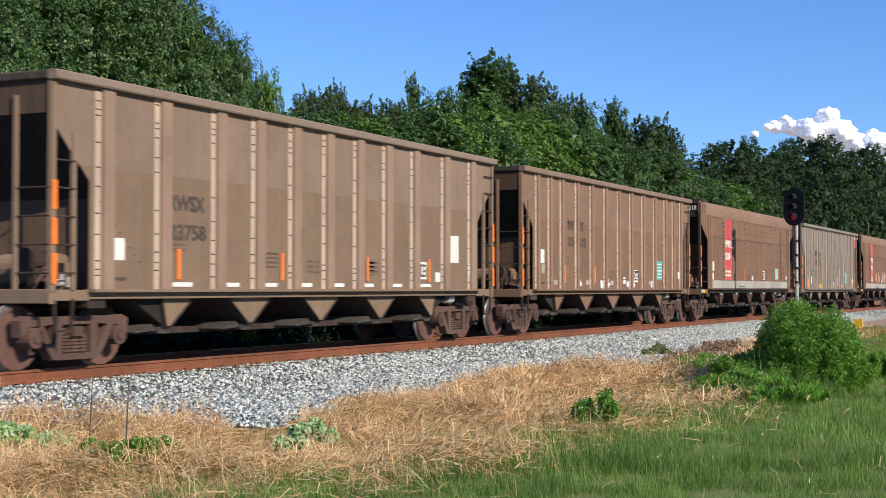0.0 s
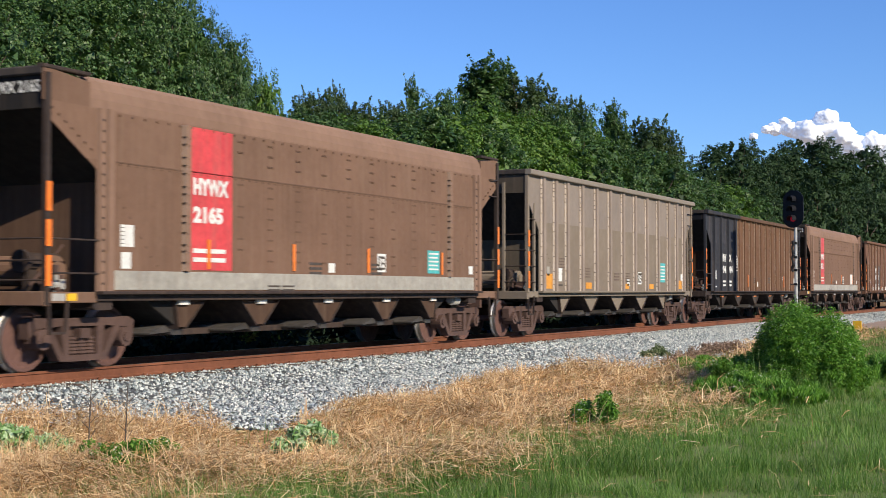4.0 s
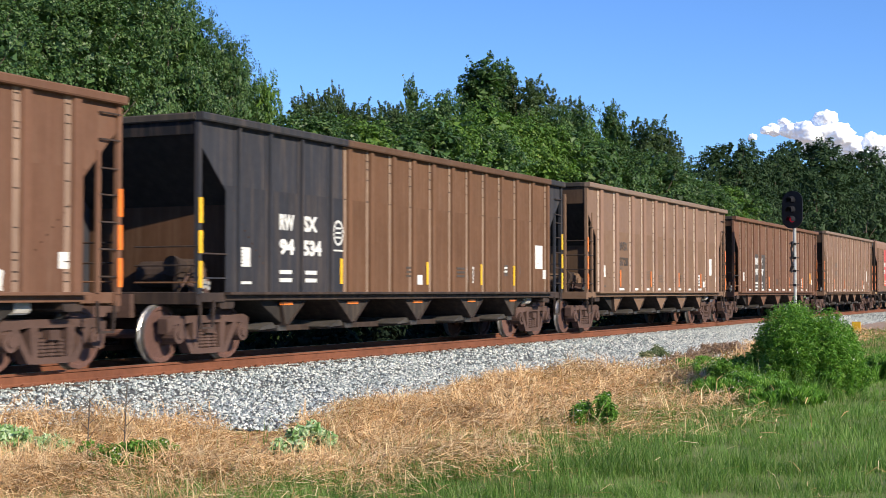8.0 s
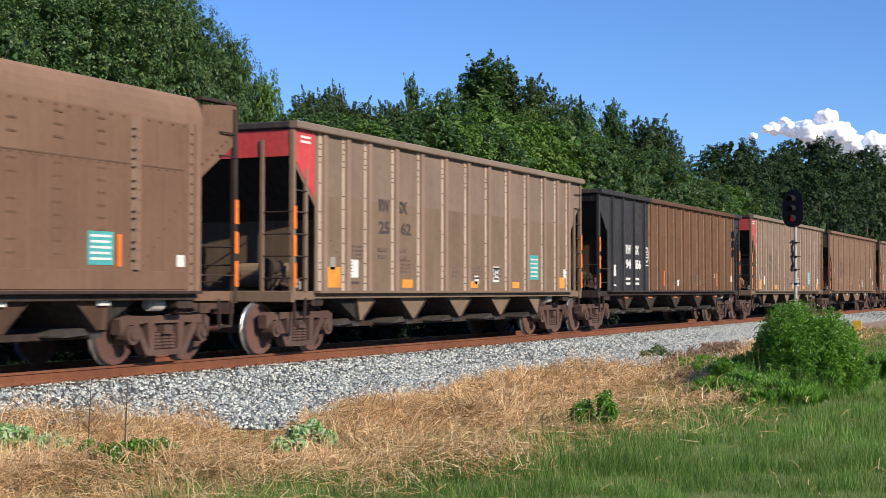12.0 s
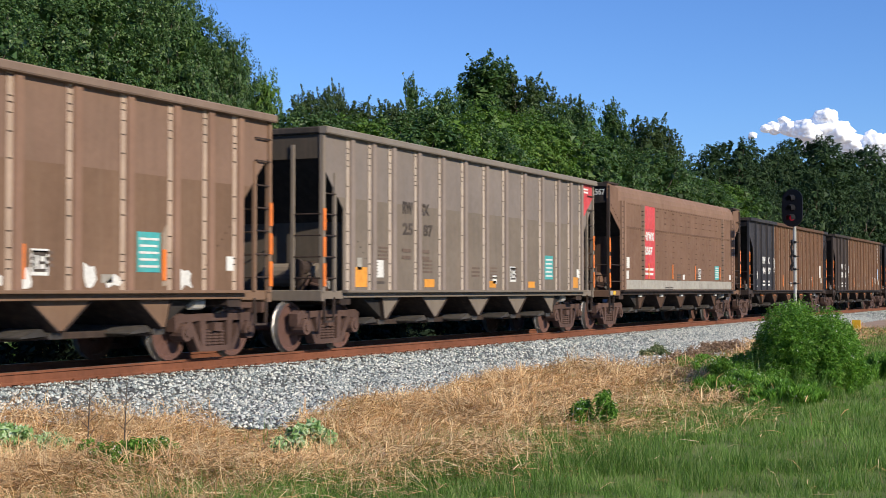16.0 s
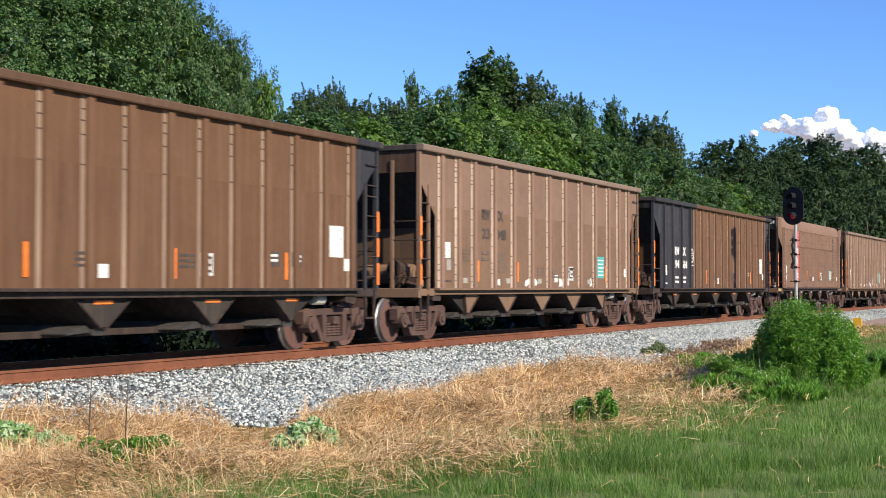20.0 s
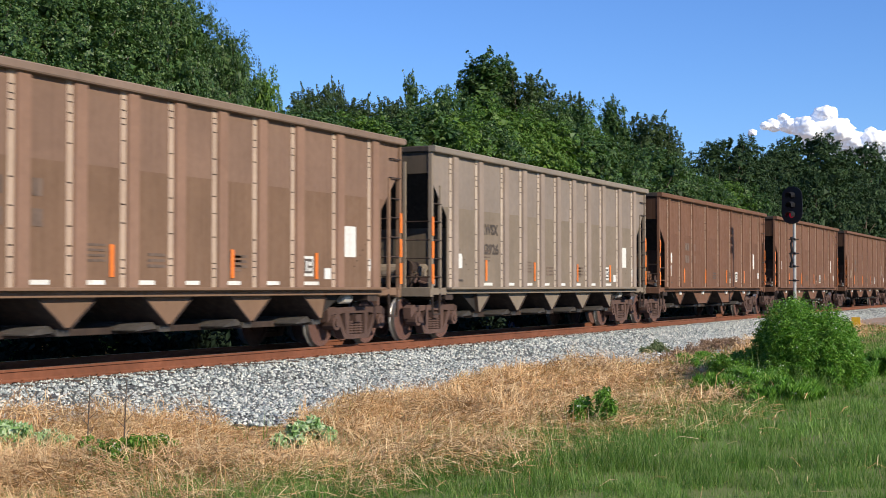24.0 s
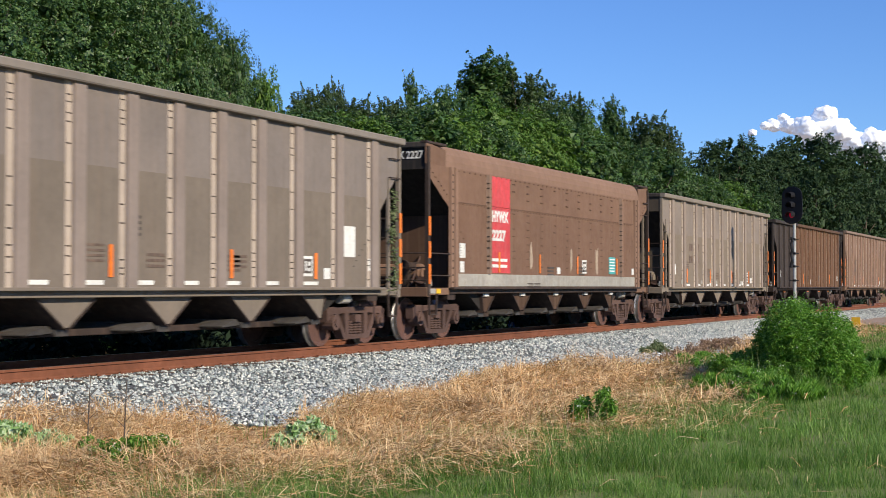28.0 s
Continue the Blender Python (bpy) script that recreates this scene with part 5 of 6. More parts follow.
        if kind == "wide":
            g = Geo()
            for i in range(int(L / 0.19)):
                x = 0.2 + 0.19 * i
                g.box(x, x + 0.11, -1.506, -1.495, T - 0.235, T - 0.222)
            wm = part("chord_weld", g, M_BODY, car)
            wm["darker"], wm["kind"] = 1, "stuff"
        # rows of rivets that follow the slope sheet behind
        g = Geo()
        for i in range(9):
            for x, q in ((e + 0.2 + 0.11 * i, 1), (L - e - 0.2 - 0.11 * i, 1)):
                z = T - k["drop"] - 1.1 - 0.105 * i
                g.box(x, x + 0.03, -1.517, -1.5, z, z + 0.022)
        part("rivet_row", g, M_BODY, car)["darker"] = 1
    return car


def text_mesh(words, size, mat, bold=0.012, width=None):
    c = bpy.data.curves.new("lettering", "FONT")
    c.body, c.size, c.extrude, c.offset, c.resolution_u = words, size * 1.38, 0.0025, bold, 3
    tmp = bpy.data.objects.new("lettering", c)
    me = bpy.data.meshes.new_from_object(tmp)
    bpy.data.objects.remove(tmp)
    bpy.data.curves.remove(c)
    me.name = "lettering"
    co = np.empty(len(me.vertices) * 3, dtype=np.float32)
    me.vertices.foreach_get("co", co)
    co = co.reshape(-1, 3)
    co[:, 0] -= co[:, 0].min()
    co[:, 1] -= co[:, 1].min()
    if width:
        co[:, 0] *= width / max(co[:, 0].max(), 0.01)
    co[:, 1] *= size / max(co[:, 1].max(), 0.01)
    me.vertices.foreach_set("co", np.stack([co[:, 0], -co[:, 2], co[:, 1]], -1).ravel())
    me.materials.clear()
    me.materials.append(mat)
    return me


FACE = -1.511                     # the outer face of the side, in the car's space
cache = {}


def letters(car, words, x, z, size, mat, width, label="", y=FACE - 0.003):
    key = (words, size, mat.name, width)
    if key not in cache:
        cache[key] = text_mesh(words, size, mat, 0.02 if size > 0.2 and mat is M_WHITE else 0.011 if size > 0.2 else 0.005, width)
    return part("lettering", cache[key], None, car, label, at=(x, y, z))


def panel(car, name, x0, x1, z0, z1, mat, label="", y=FACE):
    key = (name, round(x1 - x0, 3), round(z1 - z0, 3), mat.name)
    if key not in cache:
        cache[key] = Geo().box(0, x1 - x0, -0.004, 0.004, 0, z1 - z0).mesh(name, mat)
    return part(name, cache[key], None, car, label, at=(x0, y, z0))


def strip_board(car, x, z, mat, w=0.55, h=0.62):
    b = panel(car, "notice_board", x, x + w, z, z + h, mat, "notice board with lines of white writing")
    g = Geo()
    for i in range(5):
        g.box(0.05, w - 0.05 - 0.03 * (i % 2), -0.009, -0.004, 0.07 + h * 0.17 * i, 0.07 + h * 0.17 * i + 0.035)
    part("writing", g, M_WHITE, b)


def ruled_placard(car, x, z, w, h):
    b = panel(car, "placard", x, x + w, z, z + h, M_WHITE, "white placard with a ruled edge")
    g = Geo()
    for i in range(5):
        g.box(0.015, 0.07, -0.008, -0.004, 0.04 + h * 0.18 * i, 0.055 + h * 0.18 * i)
    part("writing", g, M_DARK, b)


def data_box(car, x, z):
    b = panel(car, "data_plate", x, x + 0.34, z, z + 0.36, M_WHITE, "white-framed dark inspection stencil")
    g = Geo().box(0.04, 0.30, -0.009, -0.004, 0.05, 0.31)
    part("stencil", g, M_DARK, b)
    g = Geo().box(0.08, 0.13, -0.013, -0.009, 0.09, 0.27).box(0.17, 0.26, -0.013, -0.009, 0.19, 0.26).box(0.17, 0.26, -0.013, -0.009, 0.09, 0.15)
    part("writing", g, M_WHITE, b)


def bars(car, x, z, mat, rows=2, w=0.55, cols=1, label="", h=0.045, gap=0.085, y=FACE):
    g = Geo()
    for i in range(rows):
        for j in range(cols):
            g.box(j * (w / cols), j * (w / cols) + w / cols * 0.85, -0.004, 0.003, -i * gap, -i * gap + h)
    part("small_writing", g, mat, car, label, at=(x, y, z))


def blot(car, seed, x, z, w, h, mat, name="paint_splash", label="", y=FACE):
    """An uneven flat splash of paint."""
    r = random.Random(seed)
    n = 14 if w > 0.3 else 8
    pts = []
    for i in range(n):
        a = 6.2832 * i / n
        q = 0.6 + 0.8 * r.random()
        pts.append((math.cos(a) * w * 0.5 * q, max(math.sin(a), -0.55) * h * 0.6 * q))
    g = Geo().prism(pts, 1, -0.004, 0.004)
    part(name, g, mat, car, label, at=(x, y, z))


def scrawl(car, seed, x, z, w, h, mat, label="sprayed scrawl"):
    """Looping sprayed lines."""
    r = random.Random(seed)
    g = Geo()
    for j in range(3):
        cx, ph = w * (j + 0.5) / 3, r.random() * 6
        rx, rz = w * 0.17 * (0.8 + 0.5 * r.random()), h * 0.42 * (0.7 + 0.4 * r.random())
        pr = None
        for i in range(15):
            a = ph + i * 0.42
            p = (cx + math.cos(a) * rx + 0.012 * i, -0.002, h * 0.5 + math.sin(a * (1 + 0.3 * j)) * rz)
            if pr:
                g.tube(pr, p, 0.012, 4)
            pr = p
    part("scrawl", g, mat, car, label, at=(x, FACE + 0.006, z))


TAN, BROWNTAN, GREY, LIGHT = (0.214, 0.151, 0.108), (0.205, 0.128, 0.087), (0.204, 0.170, 0.141), (0.226, 0.184, 0.145)
RIBBROWN, LONGBROWN, SMOOTHB, BLACK, DGREY = (0.165, 0.086, 0.057), (0.150, 0.079, 0.047), (0.194, 0.115, 0.080), (0.040, 0.042, 0.052), (0.055, 0.045, 0.043)
NAMES = {"deep": "deep-ribbed", "rib": "ribbed", "split": "close-ribbed", "wide": "wide-ribbed", "long": "long many-ribbed", "smooth": "smooth-sided"}
SPEED = 20.448
CARS = [  # leading end at the start, in metres, kind, colour, mark, number, extras
    (14.7, "rib", TAN, "RWSX", "23758", "panel bars board"), (31.21, "split", BROWNTAN, "RW SX", "23 412", "teal splash"), (47.14, "smooth", SMOOTHB, "HYWX", "2218", "teal plate"),
    (64.12, "split", GREY, "RW SX", "25 155", "teal redrear patches"), (80.05, "smooth", SMOOTHB, "HYWX", "2193", "board plate blots"), (96.4, "smooth", SMOOTHB, "HYWX", "2165", "teal plate"),
    (113.44, "split", LIGHT, "", "", "teal patches"), (129.75, "long", LONGBROWN, "RW SX", "94 094", "emblem"), (147.16, "smooth", SMOOTHB, "HYWX", "2312", "board plate"),
    (163.84, "deep", RIBBROWN, "RW SX", "97 087", "darkpanel bars"), (181.68, "long", LONGBROWN, "RW SX", "94 534", "emblem board"), (199.52, "rib", BROWNTAN, "RWSX", "23728", "panel bars board"),
    (215.63, "deep", RIBBROWN, "RW SX", "97 197", "darkpanel bars orangeboard"), (233.41, "rib", BROWNTAN, "", "", "bars board faint"), (249.28, "smooth", SMOOTHB, "HYWX", "2213", "teal"),
    (266.25, "split", TAN, "RW SX", "25 162", "teal redfront patches"), (282.24, "long", LONGBROWN, "RW SX", "94 456", "emblem"), (300.11, "split", TAN, "", "", "teal redfront patches faint"),
    (316.55, "wide", BROWNTAN, "", "", "scrawl board faint lugs"), (332.8, "split", BROWNTAN, "RW SX", "23 250", "teal splash"), (349.08, "split", GREY, "RW SX", "25 187", "teal redrear patches"),
    (364.93, "smooth", SMOOTHB, "HYWX", "2567", "teal plate"), (381.6, "long", LONGBROWN, "RW SX", "94 797", "emblem board"), (399.45, "long", LONGBROWN, "RW SX", "93 055", "greyfront scrawl emblem"),
    (417.0, "long", LONGBROWN, "RW SX", "94 446", "emblem board"), (434.74, "split", BROWNTAN, "RW SX", "23 048", "teal splash"), (450.84, "long", LONGBROWN, "RW SX", "94 564", "emblem board"),
    (468.31, "smooth", SMOOTHB, "HYWX", "2134", "teal"), (484.7, "split", BROWNTAN, "", "", "teal splash faint"), (500.96, "rib", BROWNTAN, "", "", "bars board faint"),
    (517.14, "rib", LIGHT, "RWSX", "23926", "panel bars board"), (533.36, "wide", RIBBROWN, "", "", "board faint lugs"), (549.78, "wide", RIBBROWN, "", "", "board faint lugs"),
    (566.65, "wide", RIBBROWN, "", "", "board faint lugs scrawl"), (582.73, "rib", GREY, "RWSX", "23800", "panel bars board"), (598.78, "smooth", SMOOTHB, "HYWX", "2227", "plate teal streaks"),
    (615.47, "rib", LIGHT, "", "", "bars splash faint"), (631.33, "long", LONGBROWN, "", "", "greyfront"), (648.28, "rib", BROWNTAN, "", "", "bars faint")]
ORANGE_X = {"deep": (5.88, 9.75, 12.6), "rib": (2.85, 5.8, 8.84, 11.5), "split": (2.95, 5.25, 8.55, 11.6), "wide": (2.85, 5.5, 8.4, 11.1), "long": (3.1, 6.18, 9.42, 12.61), "smooth": (3.75, 6.3, 9.0, 12.25)}


def dress(car, kind, i, mark, number, extras):
    """Paint, boards and lettering of one car."""
    k = KINDS[kind]
    L, T = k["L"], k["T"]
    r = random.Random(100 + i)
    for x in (4.5, 8.1, 10.85, 12.75) if i == 10 else () if "patches" in extras else ORANGE_X[kind]:
        panel(car, "orange_strip", x, x + 0.09, 1.28 if kind != "smooth" else 1.48, 1.75 if kind != "smooth" else 1.95, M_ORANGE, y=FACE - 0.012)
    if kind == "split":
        x = 2.1 if "patches" in extras else 1.25
        ruled_placard(car, x, 1.38 if "patches" in extras else 1.78, 0.30, 0.34)
        panel(car, "placard", x + 0.12 if x < 2 else 1.35, x + 0.32 if x < 2 else 1.53, 1.52, 1.75, M_PLATE, "small faded placard")
    else:
        x = {"rib": 1.30, "wide": 1.18, "deep": 1.42, "long": 1.22, "smooth": 1.62}[kind]
        ruled_placard(car, x, {"wide": 1.92, "smooth": 1.78}.get(kind, 1.55), 0.3, 0.32)
        if kind in ("wide", "smooth"):
            panel(car, "placard", x + 0.02, x + 0.24, 1.5 if kind == "wide" else 1.46, 1.84 if kind == "wide" else 1.7, M_WHITE, "small white placard")
    bars(car, x, 1.26 if kind != "smooth" else 1.38, M_WHITE if "emblem" in extras else M_DARK, 1, 0.4)
    for xm, zm in ((k["ribs"][1] + 0.42, 1.95), (k["ribs"][3] + 0.42, 1.72), (k["ribs"][6] + 0.42, 1.62)) if kind in ("rib", "split") else ():
        bars(car, xm, zm, M_FAINT, 4, 0.5, h=0.035, gap=0.075)
    data_box(car, {"deep": 12.2, "rib": 11.1, "split": 8.76, "wide": 9.75, "long": 10.15, "smooth": 9.42}[kind], 1.33 if kind != "smooth" else 1.5)
    soft_ink = M_FAINT if kind in RIBBED else M_DARK
    bars(car, L * 0.45, 1.6, soft_ink, 3, 0.5)
    bars(car, L * (0.60 if kind != "deep" else 0.70), 1.62, soft_ink, 3, 0.5)
    xp = {"deep": 13.1, "rib": 11.85, "split": 7.74, "wide": 8.95, "long": 7.7, "smooth": 7.55}[kind]
    panel(car, "placard", xp, xp + 0.22, 1.28 if kind != "smooth" else 1.47, 1.48 if kind != "smooth" else 1.64, M_WHITE, "small white placard")
    panel(car, "placard", L - k["e"] - 0.5, L - k["e"] - 0.3, 1.45 if kind != "smooth" else 1.5, 1.68, M_WHITE, "small white placard")
    if "board" in extras.split():
        xb = {"deep": 12.3, "rib": 12.5, "split": 12.3, "wide": 12.3, "long": 14.15, "smooth": 11.75}[kind]
        panel(car, "notice_board", xb, xb + (0.5 if kind != "smooth" else 0.7), {"wide": 1.84, "smooth": 1.47}.get(kind, 1.7), {"wide": 2.42, "smooth": 2.0}.get(kind, 2.28), M_WHITE, "blank white notice board")
    if "teal" in extras:
        strip_board(car, {"split": 11.0, "smooth": 11.62}[kind], 1.5 if kind == "smooth" else 1.4, M_TEAL, 0.55, 0.48 if kind == "smooth" else 0.6)
    if "orangeboard" in extras:
        panel(car, "orange_patch", 14.15, 14.55, 1.5, 1.98, M_ORPATCH, "faded orange patch")
    if "bars" in extras:
        xs = [0.5 * (a + b) for a, b in zip(k["ribs"][1:-2], k["ribs"][2:-1])]
        for x in xs:
            if i == 9:
                blot(car, 700 + x, x, 1.25, 0.5, 0.26, M_WHITE, "paint_splash", "splash of white paint")
                continue
            panel(car, "white_strip", x - 0.25, x + 0.25, 1.17, 1.235, M_WHITE)
    if "splash" in extras:
        spots = ((3, 0.42), (5, -0.12), (5, 0.42), (7, -0.12), (7, 0.42), (9, -0.12)) if kind == "split" else ((2, 0.4), (4, -0.14), (6, 0.4), (8, -0.14))
        if i == 19:
            spots += ((1, 0.5), (2, -0.3), (3, 1.0), (4, -0.3), (6, 0.5), (8, 0.5), (10, 0.42))
        for j, (q, dx) in enumerate(spots):
            big = 1.7 if i == 19 and j > 5 else 1.0
            blot(car, i * 50 + j, k["ribs"][q] + dx, 1.20 + 0.05 * big, (0.16 + 0.14 * r.random()) * big, (0.16 + 0.1 * r.random()) * big, M_WHITE, label="splash of white paint" if not j else "")
        if i == 19:
            for j, x in enumerate((3.05, 5.95, 11.75)):
                blot(car, 990 + j, x, 1.55, 0.3, 0.8, M_PATCH, "worn_patch", "pale halo of sprayed paint", y=FACE + 0.003)
        for j, x in enumerate((2.2, 4.6, 6.6, 10.2)):
            panel(car, "placard", x, x + 0.24, 1.24, 1.36, M_PLATE, "faded small placard" if not j else "")
    if "patches" in extras:
        for a, b, h in ((1.22, 1.74, 0.38), (4.21, 4.67, 0.17), (7.44, 7.91, 0.15), (9.89, 10.32, 0.15), (12.91, 13.39, 0.28)):
            panel(car, "orange_patch", a, b, 1.19, 1.19 + h, M_ORPATCH)
    if "blots" in extras:
        for j, x in enumerate((5.6, 6.6, 8.0, 8.9, 10.2, 11.2)):
            blot(car, i * 50 + j, x, 1.72, 0.75, 0.62, M_PATCH, "worn_patch", "pale worn patch")
    if "streaks" in extras:
        for j, x in enumerate((5.8, 8.6, 10.6)):
            blot(car, i * 50 + j, x, 1.8, 0.22, 0.75, M_PATCH, "worn_patch", "pale worn streak")
    if "scrawl" in extras:
        for j, x in enumerate((1.45,) if i == 33 else (3.1, 5.8) if kind == "wide" else (12.6, 13.6)):
            scrawl(car, i + j, x, 1.6 if i == 33 else 1.4, 0.55 if i == 33 else 0.95, 0.5, M_PATCH if kind == "wide" else M_WHITE)
        if kind == "long":
            strip_board(car, 14.2, 1.75, M_BLUEBOARD, 0.42, 0.62)
            for j in range(6):
                panel(car, "white_scrawl", 14.35, 14.58, 2.72 + j * 0.2, 2.83 + j * 0.2, M_WHITE)
    if kind == "long":
        for c in k["bays"]:
            part("orange_strip", Geo().box(c - 0.2, c + 0.2, -1.372, -1.36, 0.90, 0.955), M_ORANGE, car)
    if "lugs" in extras:
        for c in k["bays"]:
            part("bay_lug", Geo().box(c - 0.1, c + 0.1, -1.41, -1.36, 0.88, 1.02), M_WHITE, car)
    if "redrear" in extras or "redfront" in extras:
        e = k["e"]
        front = "redfront" in extras
        poly = [(0.05, T - 0.14), (0.05, T - 0.60), (e - 0.02, T - 1.36), (e - 0.02, T - 0.14)] if front else [(0.05, T - 0.14), (0.05, T - 0.45), (0.84, T - 1.07), (0.84, T - 0.14)]
        q = poly if front else [(L - a, b) for a, b in poly]
        part("corner_panel", Geo().prism(q, 1, FACE - 0.004, FACE + 0.004), M_RED, car, "faded red corner panel")
        bars(car, 0.3 if front else L - 0.78, T - 0.28, M_WHITE, 2, 0.4, 1, y=FACE - 0.006)
        if front:
            part("corner_panel", Geo().box(0.028, 0.036, -1.44, 1.44, T - 0.62, T - 0.15), M_RED, car, "faded red end panel")
    if kind == "smooth":
        panel(car, "sill_marker", 0.2, 0.46, 1.0, 1.1, M_TANK, "pale painted sill marker", y=-1.496)
        panel(car, "sill_marker", 0.5, 0.7, 1.0, 1.1, M_YELLOW, "yellow painted sill marker", y=-1.496)
    if i == 34:
        vr = np.random.default_rng(9)
        vz = 1.05 + 2.0 * vr.random(160)
        vc = np.stack([L - 0.42 + 0.06 * np.sin(vz * 5) + 0.05 * vr.normal(size=160), -1.58 + 0.03 * vr.normal(size=160), vz], -1)
        part("trailing_vine", poly_mesh("trailing_vine", leaf_quads(vr, vc, 0.07, 620, 0.026, 0.9, 2.4, wild=True), 4, M_OLIVE), None, car, "thin withered vine caught on the ladder")
    # reporting marks
    if kind == "smooth":
        panel(car, "red_panel", 3.28, 4.45, 1.46, T - 0.5, M_RED, "red painted panel")
        letters(car, mark, 3.38, 2.64, 0.27, M_WHITE, 0.96, "white reporting letters", y=FACE - 0.007)
        letters(car, number, 3.38, 2.2, 0.27, M_WHITE, 0.8, "white car number", y=FACE - 0.007)
        bars(car, 3.38, 1.73, M_WHITE, 2, 0.95, 2, h=0.07, gap=0.14, y=FACE - 0.007)
        lm = letters(car, mark + " " + number, 0, T - 0.34, 0.17, M_WHITE, 1.05, "white reporting letters")
        lm.matrix_local = pose(0.03, -0.36, T - 0.36, 0, 0, -90)
        bars(car, 5.5, 1.2, M_DARK, 2, 0.9, 2, y=-1.532, h=0.03, gap=0.06)
    elif "panel" in extras.split():
        letters(car, mark, 2.66, 2.33, 0.25, M_DARK, 0.92, "faded black reporting letters")
        letters(car, number, 2.66, 1.88, 0.25, M_DARK, 0.95, "faded black car number")
        bars(car, 6.2, 2.15, M_DARK, 4, 0.4)
    elif mark:
        xr = {"rib": 3.80, "split": 3.81, "long": 3.05, "deep": 4.15}[kind]
        mat = M_WHITE if kind in ("long", "deep") else M_DARK
        if "darkpanel" in extras:
            part("dark_panel", Geo().prism([(xr - 0.78, 1.2), (xr - 0.1, 1.2), (xr - 0.1, 2.62), (xr - 0.78, 2.62)], 1, FACE - 0.002, FACE + 0.002), M_DARKP, car, "dark repainted panel")
            part("dark_panel", Geo().prism([(xr + 0.1, 1.2), (xr + 1.1, 1.2), (xr + 1.1, 2.62), (xr + 0.1, 2.62)], 1, FACE - 0.002, FACE + 0.002), M_DARKP, car, "dark repainted panel")
        for words, z in ((mark, 2.2), (number, 1.77)):
            if kind == "split":
                z += 0.48
            a, b = words.split(" ")
            wa = 0.22 * len(a) if kind == "split" else 0.24 * len(a)
            wb = (0.195 if kind == "split" else 0.21) * len(b) if len(b) > 2 else (0.21 if kind == "split" else 0.24) * len(b)
            letters(car, a, xr - 0.15 - wa, z, 0.25 if kind == "split" else 0.28, mat, wa, "white car letters" if mat is M_WHITE else "faded black car letters", y=FACE - 0.004)
            letters(car, b, xr + (0.2 if kind == "split" else 0.15), z, 0.25 if kind == "split" else 0.28, mat, wb, y=FACE - 0.004)
        for s in (-0.62, 0.22):
            bars(car, xr + s, 1.9 if kind == "split" else 1.44, M_FAINT if kind == "split" else mat, 2, 0.46, 1, h=0.07, gap=0.14, y=FACE - 0.004)
    elif "faint" in extras:
        xr = 3.65 if kind == "wide" else 3.81
        for z in (2.36, 1.95):
            bars(car, xr - 0.62, z, M_FAINT, 1, 0.5, 2, h=0.24)
            bars(car, xr + 0.14, z, M_FAINT, 1, 0.5, 2, h=0.24)
    if "emblem" in extras:
        g = Geo()
        for q in range(16):
            a0, a1 = 6.2832 * q / 16, 6.2832 * (q + 0.8) / 16
            ring = [(math.cos(t_) * rx, 0.24 + math.sin(t_) * rz) for t_, rx, rz in ((a0, 0.15, 0.19), (a0, 0.19, 0.24), (a1, 0.19, 0.24), (a1, 0.15, 0.19))]
            g.prism(ring, 1, -0.004, 0.003)
        for q in range(3):
            g.box(-0.1, 0.1, -0.004, 0.003, 0.14 + q * 0.085, 0.175 + q * 0.085)
        g.box(-0.17, 0.17, -0.004, 0.003, -0.1, -0.07)
        part("emblem", g, M_WHITE, car, "round striped white emblem", at=(4.44, FACE - 0.002, 1.98))
        for s in (12.1, 12.85):
            part("data_plate", Geo().box(0, 0.34, -0.003, 0.003, 0, 0.26), M_DARKP, car, "dark stencil patch", at=(s, FACE - 0.001, 1.5))
            bars(car, s + 0.05, 1.67, M_WHITE, 2, 0.26, 2, y=FACE - 0.006)


M_PATCH = weathered("worn_pale_paint", (0.40, 0.31, 0.235), 0.75, 0.25, dustiness=0.3)
M_DARKP = weathered("dark_repaint", (0.075, 0.062, 0.055), 0.6, 0.2, dustiness=0.25)
M_FAINT = weathered("nearly_gone_stencil", (0.15, 0.105, 0.082), 0.75, 0.35, (0.27, 0.19, 0.145), dustiness=0.6)

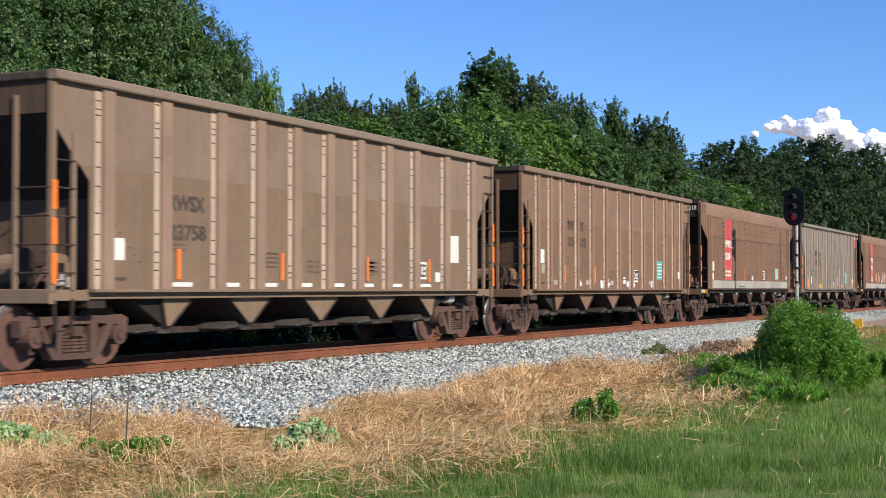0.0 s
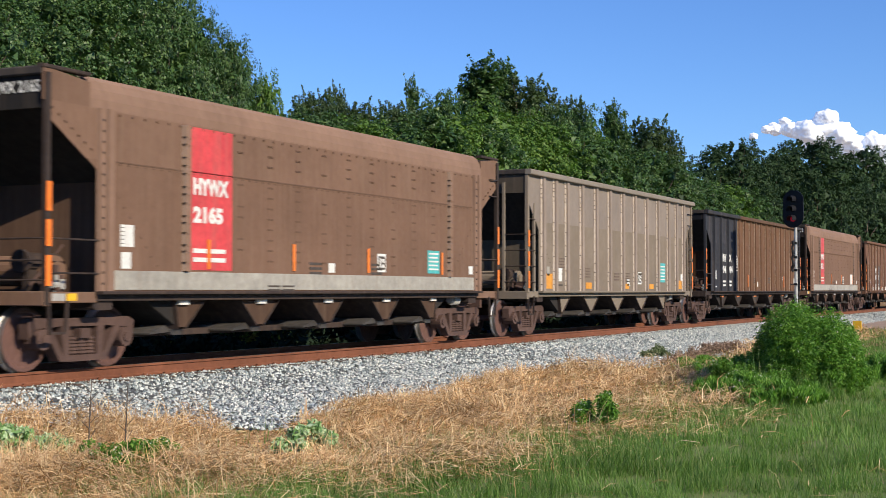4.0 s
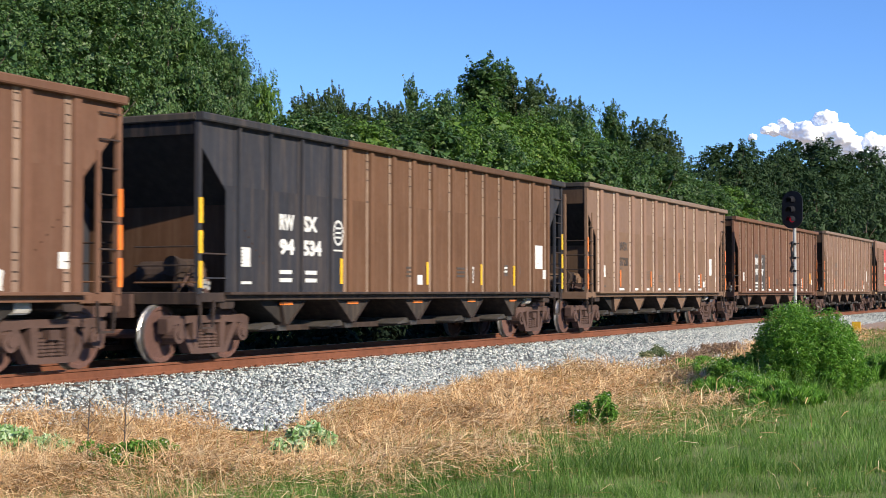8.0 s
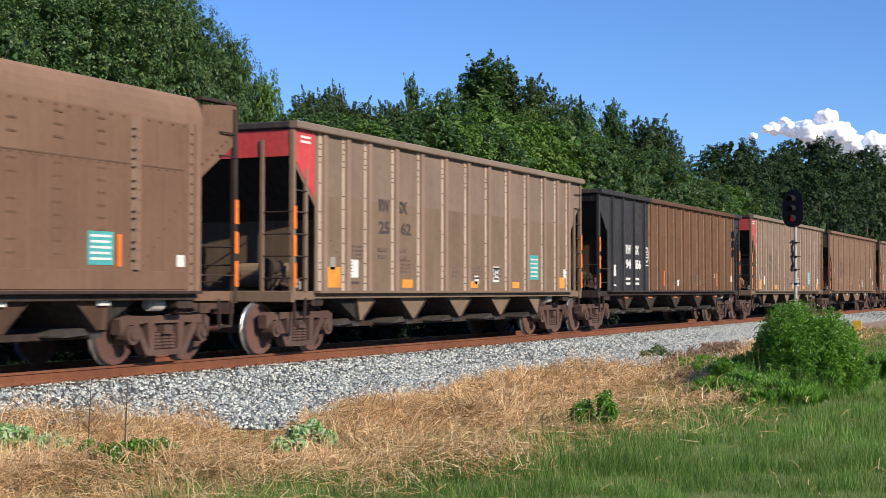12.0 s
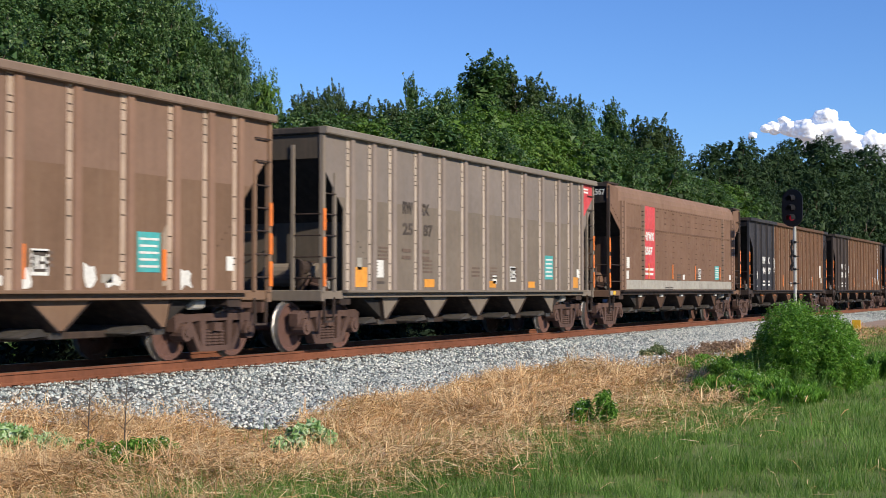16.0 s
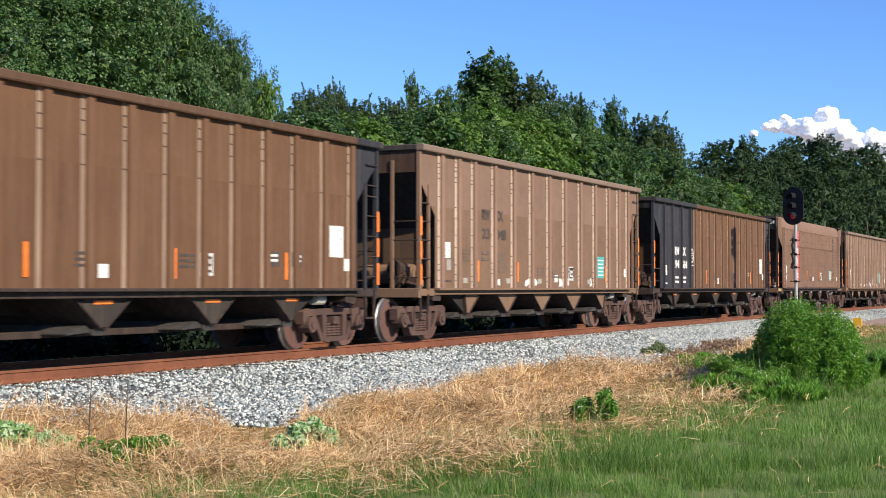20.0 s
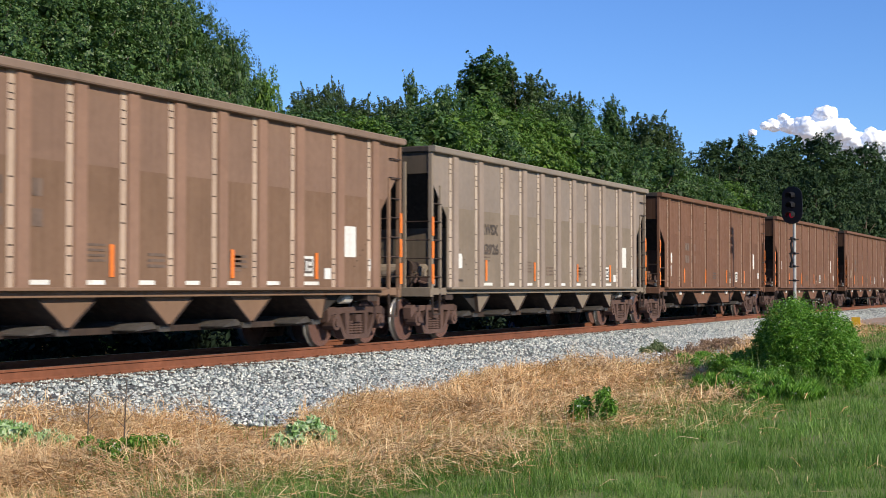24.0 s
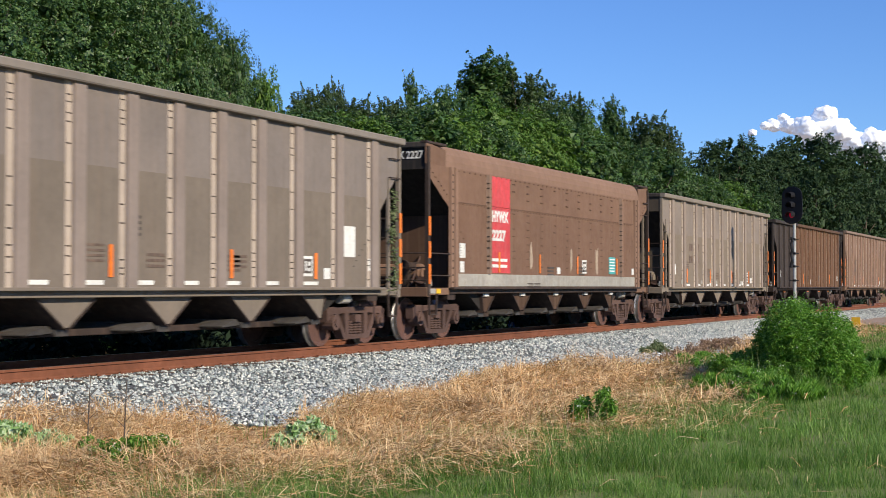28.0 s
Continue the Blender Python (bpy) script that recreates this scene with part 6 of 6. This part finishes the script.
masters = {kind: build_master(kind) for kind in KINDS}
train = []
for i, (step, kind, colour, mark, number, extras) in enumerate(CARS):
    car = copy_thing(masters[kind], pose(step, 0, 0))
    front = DGREY if "greyfront" in extras else BLACK if kind == "long" and "darkpanel" not in extras else None
    for o in car.children:
        c = colour
        if o.get("front") and front:
            c = front
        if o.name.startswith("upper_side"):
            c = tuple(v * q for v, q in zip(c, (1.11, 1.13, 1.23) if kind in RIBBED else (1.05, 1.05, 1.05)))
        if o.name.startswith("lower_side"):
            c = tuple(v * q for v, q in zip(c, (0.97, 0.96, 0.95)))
        if o.get("chord") and kind in RIBBED:
            c = tuple(v * 0.85 + 0.06 for v in colour)
        elif o.get("chord") and kind == "long":
            c = tuple(v * 0.7 + 0.012 for v in c)
        # smooth end plates are black; the others carry end shade in their colour
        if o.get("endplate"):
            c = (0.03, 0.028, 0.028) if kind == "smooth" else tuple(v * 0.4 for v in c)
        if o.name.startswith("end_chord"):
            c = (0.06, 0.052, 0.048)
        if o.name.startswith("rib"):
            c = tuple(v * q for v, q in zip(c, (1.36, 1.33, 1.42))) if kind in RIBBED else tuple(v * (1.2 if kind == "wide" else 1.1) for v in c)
        # ladders and posts: a sunlit tone is put into the body colour
        if o.name.startswith(("ladder", "end_ladder", "corner_post")) and not (o.get("front") and front):
            c = tuple(v * 1.2 for v in colour)
        # paler posts and strips; on the roof edge this is painted sunlight
        if o.get("pale"):
            c = tuple(v * q + 0.01 for v, q in zip(c, (1.28, 1.3, 1.32)))
        if o.get("faded"):
            c = tuple(v * 0.72 for v in colour)
        # bulkheads: shade of the end recess put into the body colour
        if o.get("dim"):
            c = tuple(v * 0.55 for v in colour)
        if o.get("darker"):
            c = tuple(v * 0.5 for v in colour)
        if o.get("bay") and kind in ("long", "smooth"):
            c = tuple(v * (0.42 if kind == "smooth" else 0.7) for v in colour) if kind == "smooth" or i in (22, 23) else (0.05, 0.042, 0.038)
        o.color = (*c, 1)
        if o.get("plate") and "plate" not in extras.split():
            o.data = o.data.copy()
            o.data.materials[0] = M_BODY
    dress(car, kind, i, mark, number, extras)
    if i == 10:  # its strips are yellow
        for o in car.children:
            if o.name.startswith("orange_strip") and min(v[2] for v in o.bound_box) + o.location.z > 1:
                o.data = o.data.copy()
                o.data.materials[0] = M_YELLOW
                o.name = "yellow_strip"
    tone = {TAN: "dusty tan", BROWNTAN: "dusty brown", GREY: "greyish tan", LIGHT: "pale tan", RIBBROWN: "reddish brown", LONGBROWN: "rusty brown", SMOOTHB: "brown"}[colour]
    more = ", red lettered panel" if kind == "smooth" else " with black leading end" if front is BLACK else " with dark grey leading end" if front else " with red corner" if "red" in extras else " with scrawls" if "scrawl" in extras else " splashed with white paint" if "splash" in extras else " with white strips" if "bars" in extras else ""
    tagged(car, f"{tone} {NAMES[kind]} hopper car{more}", "railway car", "cars of the coal train")
    train.append((car, step))
for m in masters.values():
    for o in (*m.children_recursive, m):
        bpy.data.objects.remove(o)

# ---- signal beside the track ----
HEAD = Matrix.Rotation(radians(-20), 4, "Z")
sig = tagged(new("railway_signal"), "black three-lamp railway signal on a silver mast, red lit", "signal")
sig.location = (51.2, -3.98, -0.38)
part("mast", Geo().tube((0, 0, 0), (0, 0, 3.95), 0.055, 14).tube((0, 0, 0), (0, 0, 0.12), 0.16, 12), M_SILVER, sig, "silver-painted steel pipe mast")
for z in (1.75, 2.26, 2.73, 3.24):
    part("climbing_step", Geo().tube((-0.06, 0.2, z), (-0.06, -0.17, z), 0.017, 6).box(-0.09, -0.03, -0.05, 0.05, z - 0.04, z + 0.04), M_SIGBLACK, sig)
g = Geo()
for i in range(9):
    z = 2.2 + 0.125 * i
    g.tube((-0.09, 0.09 + 0.035 * math.sin(i * 2.1), z), (-0.09, 0.09 + 0.035 * math.sin(i * 2.1 + 2.1), z + 0.125), 0.045 + 0.012 * math.sin(i * 1.7), 8)
part("cable", g, M_SIGBLACK, sig, "tangled black cable")
head = Geo()
# the face of the lamps looks back along the line towards the camera's side
hx = -0.16
outline = []
for i in range(24):
    a = 6.2832 * i / 24
    outline.append((0.42 * math.cos(a), 4.47 + math.copysign(1, math.sin(a)) * 0.32 * (1 if abs(math.sin(a)) > 0.05 else 0) + 0.36 * math.sin(a)))
head.prism(outline, 0, hx, hx + 0.03)
part("backboard", head, M_SIGBLACK, sig).matrix_local = HEAD
part("housing", Geo().bar(hx + 0.03, hx + 0.26, -0.16, 0.16, 3.95, 4.98, 0.03), M_SIGBLACK, sig).matrix_local = HEAD
for j, z in enumerate((4.12, 4.47, 4.82)):
    lens = Geo().tube((hx - 0.012, 0, z), (hx + 0.004, 0, z), 0.11, 20)
    part("lens", lens, M_REDLAMP if j == 0 else M_LENS, sig, "glowing red lens" if j == 0 else "unlit lens").matrix_local = HEAD
    n = 14
    v, f = [], []
    for q in range(n + 1):
        a0 = math.pi * (-0.15 + 1.3 * q / n)
        c, s = math.cos(a0), math.sin(a0)
        v += [(hx, 0.135 * c, z + 0.135 * s), (hx - 0.26, 0.135 * c, z + 0.135 * s - 0.02), (hx - 0.26, 0.125 * c, z + 0.125 * s - 0.02), (hx, 0.125 * c, z + 0.125 * s)]
    for q in range(n):
        f += [(q * 4 + i, q * 4 + (i + 1) % 4, q * 4 + 4 + (i + 1) % 4, q * 4 + 4 + i) for i in range(4)]
    v = Geo().add(v, f)
    part("visor", v, M_SIGBLACK, sig).matrix_local = HEAD

# ---- small things by the line ----
post = tagged(new("marker_post"), "low yellow marker post in the grass", "marker post")
post.location = (53.8, -5.69, -0.45)
part("board", Geo().bar(-0.03, 0.03, -0.16, 0.16, 0.05, 0.46, 0.01), M_YELLOW, post)
part("stake", Geo().tube((0.05, 0, -0.1), (0.05, 0, 0.4), 0.03, 8), M_SILVER, post)
drum = tagged(new("equipment_box"), "low blue box with white bars behind the track", "box")
drum.location = (47.8, 6.3, -0.72)
part("body", Geo().bar(-0.75, 0.75, -0.4, 0.4, 0.12, 1.0, 0.04), M_BLUE, drum)
for x in (0.30, 0.42, 0.52):
    part("white_bar", Geo().box(x, x + 0.06, -0.406, -0.398, 0.2, 0.8), M_WHITE, drum)


def motions():
    """The train rolls by at a steady speed."""
    for car, x in train:
        walk(car, [(t, pose(x - SPEED * t, 0, 0)) for t in (0, 4, 8, 12, 16, 20, 24, 28)])
    turn = math.degrees(SPEED / 0.457 / FPS)
    for s in (-1, 1):
        wheels = [o for o in scene.objects if o.get("axle") == s]
        first = wheels[0]
        walk(first, [(f / FPS, pose(s * 0.889, 0, 0.457, 0, -((turn * f) % 360), 0)) for f in range(28 * FPS + 1)])
        for o in wheels[1:]:
            o.rotation_mode = "QUATERNION"
            o.animation_data_create()
            o.animation_data.action = first.animation_data.action
            o.animation_data.action_slot = first.animation_data.action_slot


motions()
